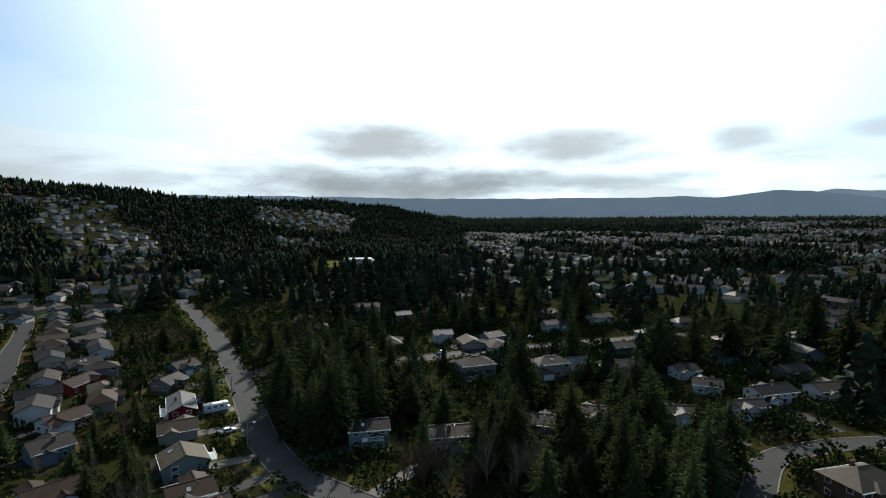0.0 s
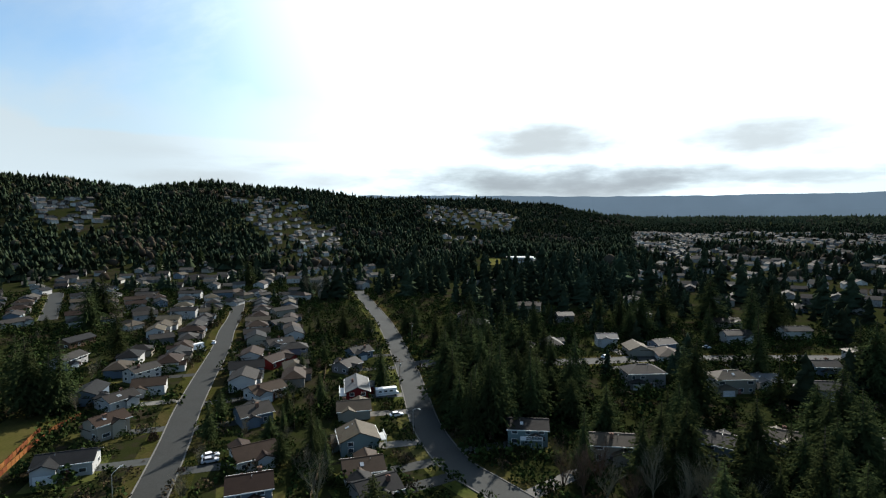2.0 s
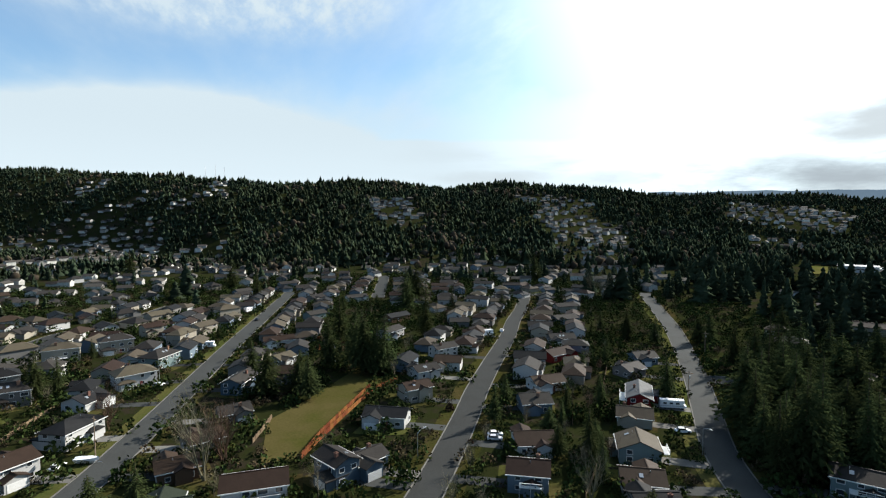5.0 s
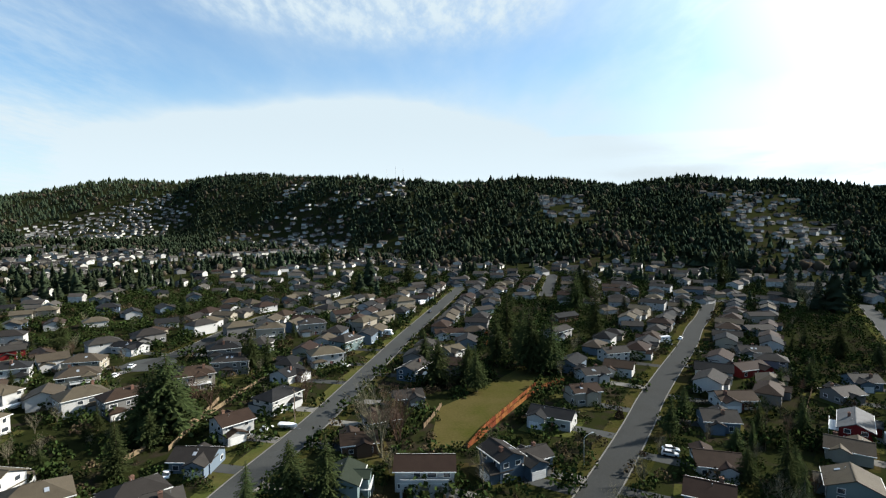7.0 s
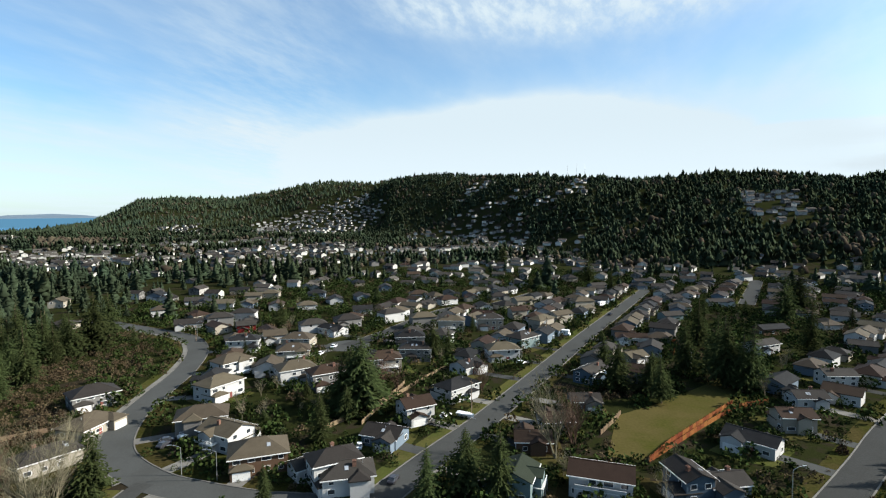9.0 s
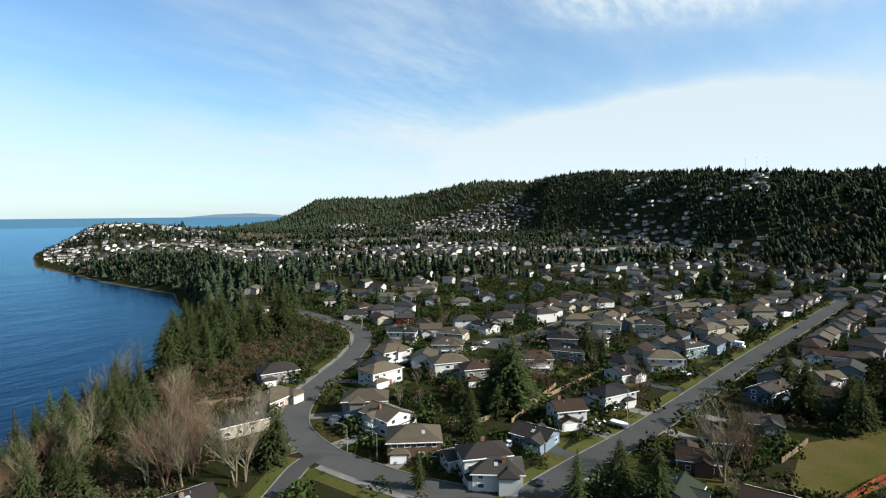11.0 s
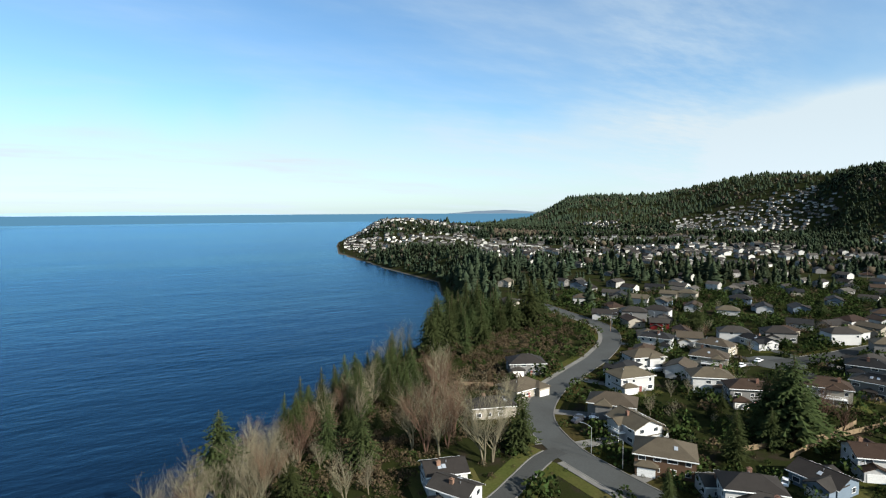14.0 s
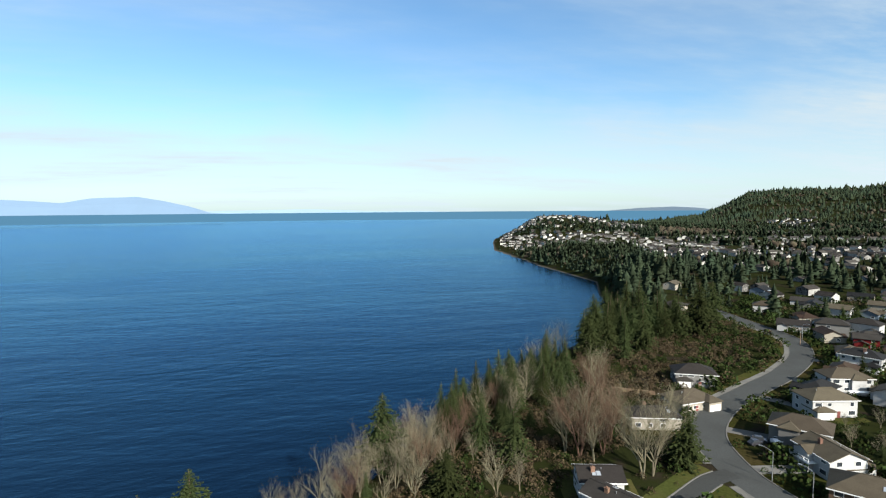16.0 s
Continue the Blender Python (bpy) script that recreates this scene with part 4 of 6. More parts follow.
far_house(-74, 249)
far_house(-132, 221)
far_house(-125, 236)
far_house(-176, 246)
far_house(-203, 272)
far_house(-237, 362)
far_house(26, 263)
far_house(64, 320)
far_house(51, 463)
far_house(-6, 294)
far_house(-374, 210)

# scattered houses among the tall firs
plots = random.Random(33)
for k in range(260):
    r, a = plots.uniform(225, 440), radians(plots.uniform(-34, 38))
    x, y = -math.sin(a) * r, math.cos(a) * r
    if len(HOUSE_PTS) < 204 and clear(x, y, 12):
        far_house(x, y)

# houses that fill the remaining plots along the streets
BLUFF = [(15, -105), (-40, -85), (-75, -118), (-108, -135), (-138, -158), (-185, -178), (-235, -225), (-225, -300), (-120, -235), (-60, -180), (0, -130)]


def infill(line, half, setback, spacing, roofs, walls):
    last = None
    for k in range(2, len(line) - 2):
        q = line[k]
        d = (line[k + 1] - line[k - 1]).normalized()
        for sgn in (-1, 1):
            p = q + Vector((-d.y, d.x, 0)) * sgn * (half + setback)
            if any((p.x - hx) ** 2 + (p.y - hy) ** 2 < spacing ** 2 for hx, hy, _ in HOUSE_PTS) or not clear(p.x, p.y, 5.0, False) or in_ring(FIELD, p.x, p.y):
                continue
            if in_ring(BLUFF, p.x, p.y) or p.length < 215 or p.length > 540 or float(coast_distance(p.x, p.y)) < 112:
                continue
            g = random.Random(int(p.x * 5 + p.y * 3))
            turn = math.degrees(math.atan2(d.y, d.x)) + g.choice((0, 0, 90)) + g.uniform(-5, 5)
            house(p.x, p.y, turn, g.uniform(11.5, 15), g.uniform(9, 11), g.choice((5, 5.6, 6.4)), g.choice(("gable", "hip")), g.choice(roofs), g.choice(walls), full=False)


def in_ring(ring, x, y):
    odd = False
    for (ax, ay), (bx, by) in zip(ring, ring[1:] + ring[:1]):
        if (ay > y) != (by > y) and x < (bx - ax) * (y - ay) / (by - ay) + ax:
            odd = not odd
    return odd


for k, gap in ((0, 17), (4, 17), (5, 17), (6, 18), (7, 18), (1, 18)):
    for setback in (12.5, 31.0):
        infill(ROADS[k][0], ROADS[k][1] / 2, setback, gap - 2.5, ("grey", "beige", "brown", "black"), ("white", "cream", "white", "grey", "blue"))

# ---- kinds of trees ----


def conifer_meshes(seed, slim, ragged):
    """A fir one metre high: trunk, and whorls of drooping boughs made of many sprays."""
    rng = random.Random(seed)
    trunk, crown = Shape(), Shape()
    trunk.tube((0, 0, -0.03), (0, 0, 0.55), 0.016, 0.010, 7)
    trunk.tube((0, 0, 0.55), (0, 0, 0.985), 0.010, 0.002, 6)
    base = rng.uniform(0.06, 0.16)
    n = 30
    for w in range(n):
        t = w / (n - 1)
        z = base + (0.985 - base) * t ** 0.92
        reach = slim * (1 - t) ** 0.82 * (0.55 + 0.45 * min(1, 0.25 + t * 6)) + 0.012
        k = max(4, int(10 - 5 * t))
        turn = rng.uniform(0, 6.28)
        for b in range(k):
            if rng.random() < ragged:
                continue
            a = turn + 6.283 * b / k + rng.uniform(-0.25, 0.25)
            r = reach * rng.uniform(0.62, 1.12)
            droop = rng.uniform(0.10, 0.42) * r
            d = Vector((math.cos(a), math.sin(a), 0))
            side = Vector((-d.y, d.x, 0))
            p0 = Vector((0, 0, z))
            steps = 4
            prev = p0
            for q in range(1, steps + 1):
                f = q / steps
                cen = p0 + d * r * f + Vector((0, 0, -droop * f * f + rng.uniform(-0.004, 0.004)))
                wdt = r * 0.34 * (1.12 - f) * rng.uniform(0.7, 1.25) + 0.004
                for sgn in (-1, 1):
                    tip = cen + side * sgn * wdt - d * r * 0.03 + Vector((0, 0, -wdt * rng.uniform(0.25, 0.75)))
                    crown.face([prev, cen, tip])
                prev = cen
            crown.face([prev, prev - d * r * 0.16 + side * r * 0.09 + Vector((0, 0, -0.012)), prev - d * r * 0.16 - side * r * 0.09 + Vector((0, 0, -0.012))])
    return trunk.mesh("trunk", BARK), crown.mesh("crown", NEEDLE)


def thing_tree(name, label, trunk, crown, group):
    ob = tagged(new(name), label, "tree", group)
    part("trunk", trunk, ob)
    part("crown", crown, ob)
    return ob


FIRS = [thing_tree("conifer", "tall dark green fir with drooping boughs", *conifer_meshes(k, sl, rg), "conifers")
        for k, (sl, rg) in enumerate(((0.25, 0.10), (0.22, 0.08), (0.31, 0.14), (0.19, 0.06), (0.28, 0.26), (0.34, 0.12)))]
USED = set()
TREE_PTS = []


def plant(kinds, x, y, h, wide=1.0, key=""):
    rng = random.Random(int(x * 17 + y * 29))
    ob = rng.choice(kinds)
    z = float(height(x, y)) - 0.15
    m = Matrix.LocRotScale((x, y, z), Euler((rng.uniform(-0.03, 0.03), rng.uniform(-0.03, 0.03), rng.uniform(0, 6.28))), (h * wide, h * wide, h))
    TREE_PTS.append((x, y))
    if ob.name in USED:
        return copy_thing(ob, m @ Matrix.Diagonal((*(1 / k for k in ob.scale), 1)))
    USED.add(ob.name)
    ob.matrix_basis = m
    return ob


def conifer(x, y, h):
    rng = random.Random(int(x * 3 + y * 5))
    plant(FIRS, x, y, h, rng.uniform(1.05, 1.6))


def marked(kind, x, y, h):
    """A tree whose top stands h metres above the plateau, also where the ground drops away."""
    kind(x, y, h + LEVEL - float(height(x, y)))


def broad_fir(x, y, h):
    plant(FIRS[2:], x, y, h, 1.45)


marked(conifer, -215.7, 49.1, 27.6)
marked(conifer, -213.4, 56.5, 25.7)
marked(conifer, -228.1, 48.0, 26.6)
marked(conifer, -192.2, 23.9, 16.7)
marked(conifer, -202.5, 9.9, 18.2)
marked(conifer, -230.6, 37.3, 21.3)
marked(conifer, -270.6, 94.7, 30.0)
marked(conifer, -378.3, 125.1, 30.0)
marked(conifer, -281.3, 51.0, 23.4)
marked(conifer, -277.8, 6.2, 6.5)
marked(conifer, -159.3, -78.6, 19.0)
marked(conifer, -161.4, -71.7, 25.8)
marked(conifer, -171.4, -71.9, 14.8)
marked(conifer, -164.3, -76.2, 21.3)
marked(conifer, -135.4, -73.1, 15.7)
marked(conifer, -111.4, -34.6, 14.6)
marked(conifer, -118.1, -26.7, 16.2)
marked(conifer, -116.9, -18.4, 17.8)
marked(conifer, -227.1, -66.7, 18.5)
marked(conifer, -233.1, -61.2, 14.3)
marked(conifer, -274.2, -172.3, 16.1)
marked(conifer, -346.7, 107.4, 30.0)
marked(conifer, -665.4, -104.4, 28.3)
marked(conifer, -505.8, -1.9, 30.0)
marked(conifer, -435.7, 16.4, 22.8)
marked(conifer, -452.4, 270.1, 30.0)
marked(conifer, -651.4, 324.6, 30.0)
marked(conifer, -618.1, 261.6, 30.0)
marked(conifer, -690.1, 442.0, 26.9)
marked(conifer, -114.9, 85.7, 15.7)
marked(conifer, -185.2, 134.0, 9.8)
marked(conifer, -142.8, 138.3, 17.0)
marked(conifer, -225.3, 190.2, 17.3)
marked(conifer, -211.2, 196.1, 13.8)
marked(conifer, -203.4, 216.3, 15.6)
marked(conifer, -201.2, 22.0, 16.7)
marked(conifer, -227.7, 5.9, 15.7)
marked(conifer, -212.1, 53.6, 21.5)
marked(conifer, -215.5, 49.5, 23.6)
marked(conifer, -88.6, 121.1, 22.0)
marked(conifer, -70.9, 66.4, 18.4)
marked(broad_fir, -94.2, -109.3, 16.9)
marked(broad_fir, -48.2, -132.2, 17.2)
marked(broad_fir, -53.8, -123.2, 16.2)
marked(conifer, -51.2, -156.8, 13.2)
marked(conifer, -86.6, -160.6, 15.4)
marked(conifer, -94.3, -168.7, 16.3)
marked(conifer, -122.8, -201.8, 23.6)
marked(conifer, -139.0, -213.0, 20.2)
marked(conifer, -155.9, -228.2, 20.5)
marked(conifer, -172.2, -230.6, 21.4)
marked(conifer, -187.6, -225.4, 21.9)
marked(conifer, -199.1, -224.4, 28.7)
marked(conifer, -180.9, -231.9, 23.4)
marked(conifer, -187.8, -256.9, 23.6)
marked(conifer, -226.0, -244.0, 24.7)
marked(conifer, -215.9, -218.8, 11.5)
marked(conifer, -112.0, -212.0, 10.0)
marked(conifer, -102.2, -69.6, 10.0)
marked(conifer, -74.8, -129.7, 6.4)
marked(conifer, -67.3, -141.8, 7.4)
marked(conifer, -58.2, -140.2, 11.0)
marked(conifer, -44.3, 176.6, 28.1)
marked(conifer, -50.0, 186.8, 22.7)
marked(conifer, -26.1, 210.0, 15.4)
marked(conifer, -2.5, 155.0, 25.1)
marked(conifer, -7.6, 169.9, 27.7)
marked(conifer, 4.0, 126.8, 20.4)
marked(conifer, 11.3, 134.8, 25.0)
marked(conifer, 16.1, 148.4, 20.1)
marked(conifer, -7.6, 122.2, 25.5)
marked(conifer, -16.2, 157.7, 13.3)
marked(conifer, 13.3, 249.8, 30.0)
marked(conifer, 2.2, 255.1, 25.1)
marked(conifer, 27.6, 264.7, 25.1)
marked(conifer, 40.5, 279.9, 28.6)
marked(conifer, 52.1, 295.3, 24.3)
marked(conifer, 69.7, 314.0, 30.0)
marked(conifer, 75.5, 282.9, 30.0)
marked(conifer, 85.9, 277.3, 28.7)
marked(conifer, 67.7, 340.7, 30.0)
marked(conifer, -45.0, 332.6, 27.6)
marked(conifer, -51.8, 312.4, 30.0)
marked(conifer, -78.0, 340.2, 29.2)
marked(conifer, -96.3, 313.7, 27.7)
marked(conifer, -82.4, 174.3, 24.9)
marked(conifer, -94.0, 176.7, 21.4)
marked(conifer, -91.0, 158.6, 23.4)
marked(conifer, -96.1, 145.5, 27.7)
marked(conifer, -92.4, 128.1, 20.0)
marked(conifer, -116.3, 148.8, 25.4)
marked(conifer, -127.6, 157.0, 20.8)
marked(conifer, -105.9, 172.1, 15.0)
marked(conifer, -119.8, 174.1, 24.4)
marked(conifer, -137.4, 183.6, 16.7)
marked(conifer, -162.6, 192.8, 20.5)
marked(conifer, -204.3, 225.0, 18.2)
marked(conifer, -114.9, 210.9, 17.9)
marked(conifer, -101.6, 277.9, 18.9)
marked(conifer, -136.1, 319.0, 18.4)
marked(broad_fir, -21.8, -130.5, 19.9)
marked(conifer, -45.3, -148.8, 14.5)
marked(conifer, -54.2, -165.3, 10.4)
marked(broad_fir, 17.7, -102.3, 19.7)
marked(conifer, 25.2, -97.2, 18.5)
marked(conifer, -14.5, -109.4, 11.0)
marked(conifer, -33.0, -113.1, 11.9)


def bare_meshes(seed, spread, bark, limbs=7):
    """A leafless broadleaf tree one metre high, with boughs and fine twigs."""
    rng = random.Random(seed)
    trunk, crown = Shape(), Shape()

    def grow(p, d, length, r, depth):
        steps = 3
        for q in range(steps):
            d = (d + Vector((rng.uniform(-0.2, 0.2), rng.uniform(-0.2, 0.2), 0.015 if depth else 0.1))).normalized()
            e = p + d * length / steps
            (trunk if depth == 0 else crown).tube(p, e, r, r * 0.8, 5 if depth < 2 else 3, cap=False)
            p, r = e, r * 0.8
            if depth < 3:
                for _ in range((3, 2, 3)[depth]):
                    a = rng.uniform(0, 6.28)
                    out = Vector((math.cos(a), math.sin(a), rng.uniform(-0.1, 0.9))).normalized()
                    grow(p, (d * 0.75 + out * spread).normalized(), length * rng.uniform(0.45, 0.7), r * 0.55, depth + 1)
    stems = rng.choice((1, 2, 3))
    for q in range(stems):
        a = rng.uniform(0, 6.28)
        grow(Vector((0, 0, -0.02)), Vector((math.cos(a) * 0.16 * (stems > 1), math.sin(a) * 0.16 * (stems > 1), 1)).normalized(), 0.62, 0.016, 0)
    return trunk.mesh("trunk", bark), crown.mesh("crown", bark)


BARES = [thing_tree("bare_tree", lab, *bare_meshes(40 + k, sp, bk), "leafless trees")
         for k, (sp, bk, lab) in enumerate(((0.55, PALE_BARK, "leafless tree with pale grey spreading twigs"), (0.42, PALE_BARK, "leafless tree with pale upright boughs"),
                                            (0.40, RED_BARK, "leafless tree with reddish brown twigs"), (0.60, PALE_BARK, "broad leafless tree with pale fine twigs"), (0.50, PALE_BARK, "leafless tree with dense pale twigs")))]


def bare_tree(x, y, h):
    plant(BARES, x, y, h, 1.0)


marked(bare_tree, -141.7, -8.1, 20.0)
marked(bare_tree, -147.4, -3.7, 16.1)
marked(bare_tree, -186.9, -36.9, 12.3)
marked(bare_tree, -71.5, -121.2, 18.9)
marked(bare_tree, -74.2, -118.6, 18.2)
marked(bare_tree, -69.6, -125.1, 16.8)
marked(bare_tree, -81.0, -108.0, 20.0)
marked(bare_tree, -83.6, -107.8, 17.9)
marked(bare_tree, -83.9, -126.4, 14.8)
marked(bare_tree, -108.3, -133.4, 11.2)
marked(bare_tree, -121.6, 55.0, 7.1)
marked(bare_tree, -96.8, 72.9, 10.7)
marked(bare_tree, -183.7, -73.3, 10.3)
marked(bare_tree, -181.3, -67.2, 9.1)
marked(bare_tree, -73.7, -159.0, 10.9)
marked(bare_tree, -62.2, -157.5, 10.4)
marked(bare_tree, -58.1, -155.7, 10.1)
marked(bare_tree, -71.8, -167.4, 7.5)
marked(bare_tree, -358.5, 266.0, 18.9)
marked(bare_tree, -340.0, 263.5, 20.0)
marked(bare_tree, -106.6, -217.1, 10.0)
marked(bare_tree, -124.4, -226.9, 10.8)
marked(bare_tree, -78.6, -121.4, 15.7)
marked(bare_tree, -4.5, -116.9, 12.7)
marked(bare_tree, -22.4, -118.9, 10.8)
marked(bare_tree, -29.3, -125.2, 10.0)
marked(bare_tree, -11.6, -114.8, 10.2)
marked(bare_tree, -44.0, -109.8, 10.5)
marked(bare_tree, -49.9, -110.6, 8.1)
marked(bare_tree, -34.8, -129.7, 8.9)
marked(bare_tree, -75.9, -164.0, 13.6)
marked(bare_tree, -68.4, -160.9, 11.4)
marked(bare_tree, -53.2, -146.4, 11.9)
marked(bare_tree, 0.3, -111.8, 8.4)


def shrub_meshes(seed, mat):
    """A bushy evergreen one metre high: hundreds of small leaf tufts round a core."""
    rng = random.Random(seed)
    sh, st = Shape(), Shape()
    st.tube((0, 0, -0.1), (0, 0, 0.5), 0.05, 0.03, 5)
    for _ in range(330):
        a, u = rng.uniform(0, 6.28), rng.uniform(-0.15, 1)
        r = math.sqrt(max(0.02, 1 - u * u)) * 0.52 * rng.uniform(0.7, 1.12)
        c = Vector((r * math.cos(a), r * math.sin(a), 0.12 + 0.8 * max(u, 0.0) * rng.uniform(0.75, 1.1)))
        n = Vector((rng.uniform(-1, 1), rng.uniform(-1, 1), rng.uniform(-0.4, 1))).normalized()
        t = n.orthogonal().normalized()
        w = n.cross(t)
        s = rng.uniform(0.06, 0.13)
        sh.face([c + t * s, c + w * s * 0.7, c - t * s, c - w * s * 0.7])
    return st.mesh("stem", BARK), sh.mesh("leaves", mat)


def shrub_thing(label, seed, mat):
    ob = tagged(new("shrub"), label, "shrub", "garden shrubs")
    a, b = shrub_meshes(seed, mat)
    part("stem", a, ob)
    part("leaves", b, ob)
    return ob


SHRUBS = [shrub_thing("rounded dark evergreen garden shrub", 71, LEAF), shrub_thing("loose olive evergreen garden shrub", 72, LEAF),
          shrub_thing("brown leafless winter garden bush", 73, HEDGE_BROWN)]

# ---- planting ----
rng = random.Random(21)


def free(x, y, gap, tree_gap):
    return clear(x, y, gap) and all((px - x) ** 2 + (py - y) ** 2 > tree_gap ** 2 for px, py in TREE_PTS)


def wood(ring, count, low, high, gap=5.0, kind=conifer, house_gap=2.0):
    xs, ys = [p[0] for p in ring], [p[1] for p in ring]
    made = tries = 0
    kept_in_view = HOUSE_PTS[:108] if max(ys) > 100 and max(xs) > -80 and kind is conifer else []
    while made < count and tries < count * 30:
        tries += 1
        x, y = rng.uniform(min(xs), max(xs)), rng.uniform(min(ys), max(ys))
        if in_ring(ring, x, y) and free(x, y, house_gap, gap):
            h, r = rng.uniform(low, high), math.hypot(x, y)
            # drop trees that would hide these houses from the camera
            if any(r < math.hypot(a, b) < r * 68 / (68 - h) and abs(x * b - y * a) / r < w * 0.8 + h * 0.06 for a, b, w in kept_in_view):
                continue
            kind(x, y, h)
            made += 1


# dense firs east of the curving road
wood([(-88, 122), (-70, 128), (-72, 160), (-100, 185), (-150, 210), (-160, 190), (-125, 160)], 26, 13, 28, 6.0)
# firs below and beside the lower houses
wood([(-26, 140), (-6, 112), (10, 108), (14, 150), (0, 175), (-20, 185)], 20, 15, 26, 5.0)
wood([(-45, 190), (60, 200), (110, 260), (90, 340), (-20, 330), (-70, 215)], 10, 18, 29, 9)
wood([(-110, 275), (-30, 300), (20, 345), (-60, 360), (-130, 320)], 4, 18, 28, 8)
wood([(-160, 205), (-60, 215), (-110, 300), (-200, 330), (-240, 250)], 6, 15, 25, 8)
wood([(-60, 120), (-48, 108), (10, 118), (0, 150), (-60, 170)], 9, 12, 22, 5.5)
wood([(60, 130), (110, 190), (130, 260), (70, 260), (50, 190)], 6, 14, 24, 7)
# tall firs along the outer side of the curving road
for k in range(8, len(ROADS[2][0]) - 1):
    q, d = ROADS[2][0][k], (ROADS[2][0][k + 1] - ROADS[2][0][k - 1]).normalized()
    p = q + Vector((d.y, -d.x, 0)) * rng.uniform(9, 17)
    if 34.3 < math.degrees(math.atan2(-p.x, p.y)) and p.length < 205 and free(p.x, p.y, 2.5, 6.0):
        conifer(p.x, p.y, rng.uniform(16, 28))
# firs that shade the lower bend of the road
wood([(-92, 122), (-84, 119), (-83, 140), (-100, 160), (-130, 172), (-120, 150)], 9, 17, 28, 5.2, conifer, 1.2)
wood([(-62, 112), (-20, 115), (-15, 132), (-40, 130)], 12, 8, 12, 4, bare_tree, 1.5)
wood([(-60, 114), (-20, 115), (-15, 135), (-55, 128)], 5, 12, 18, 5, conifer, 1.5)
# conifers of the bluff
wood([(-110, -200), (-140, -195), (-235, -262), (-215, -300), (-150, -250)], 30, 13, 24, 4.8)
wood([(-40, -140), (-75, -150), (-110, -195), (-85, -190), (-45, -165)], 32, 9, 19, 4.0)
# leafless slope trees
wood([(8, -112), (-25, -108), (-60, -140), (-95, -185), (-75, -192), (-30, -150), (4, -130)], 46, 7, 13, 3.4, bare_tree)
wood([(-70, -118), (-90, -128), (-120, -180), (-90, -170)], 9, 8, 15, 4, bare_tree)
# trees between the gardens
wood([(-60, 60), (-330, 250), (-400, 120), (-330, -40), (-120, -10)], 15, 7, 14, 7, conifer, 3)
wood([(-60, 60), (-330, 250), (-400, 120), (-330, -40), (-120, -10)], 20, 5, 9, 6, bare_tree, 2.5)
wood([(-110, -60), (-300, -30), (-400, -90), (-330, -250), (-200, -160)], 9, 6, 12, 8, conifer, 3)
wood([(-110, -60), (-300, -30), (-400, -90), (-330, -250), (-200, -160)], 12, 4, 8, 6, bare_tree, 2.5)


BACKS = [(-98, 82), (-112, 72), (-180, 122), (-245, 175), (-255, 205), (-190, 150)]
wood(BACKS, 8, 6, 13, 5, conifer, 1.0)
wood(BACKS, 14, 4, 8, 4, bare_tree, 1.0)
VERGES_E = [(-112, -80), (-125, -110), (-200, -150), (-260, -190), (-260, -130), (-160, -70)]
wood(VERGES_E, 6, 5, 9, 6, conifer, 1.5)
wood(VERGES_E, 14, 3.5, 7, 5, bare_tree, 1.0)


def shrub(x, y, h):
    plant(SHRUBS, x, y, h, rng.uniform(1.0, 1.7))


wood([(-60, 40), (-60, 110), (-330, 250), (-400, 120), (-330, -40), (-110, -10)], 34, 1.0, 2.8, 2.4, shrub, 0.6)
wood([(-85, -35), (-300, -20), (-400, -90), (-330, -250), (-110, -130)], 34, 1.0, 2.6, 2.4, shrub, 0.6)
wood([(-60, -75), (-100, -120), (-170, -170), (-200, -215), (-130, -200), (-70, -130)], 30, 0.8, 2.2, 1.8, shrub, 0.6)

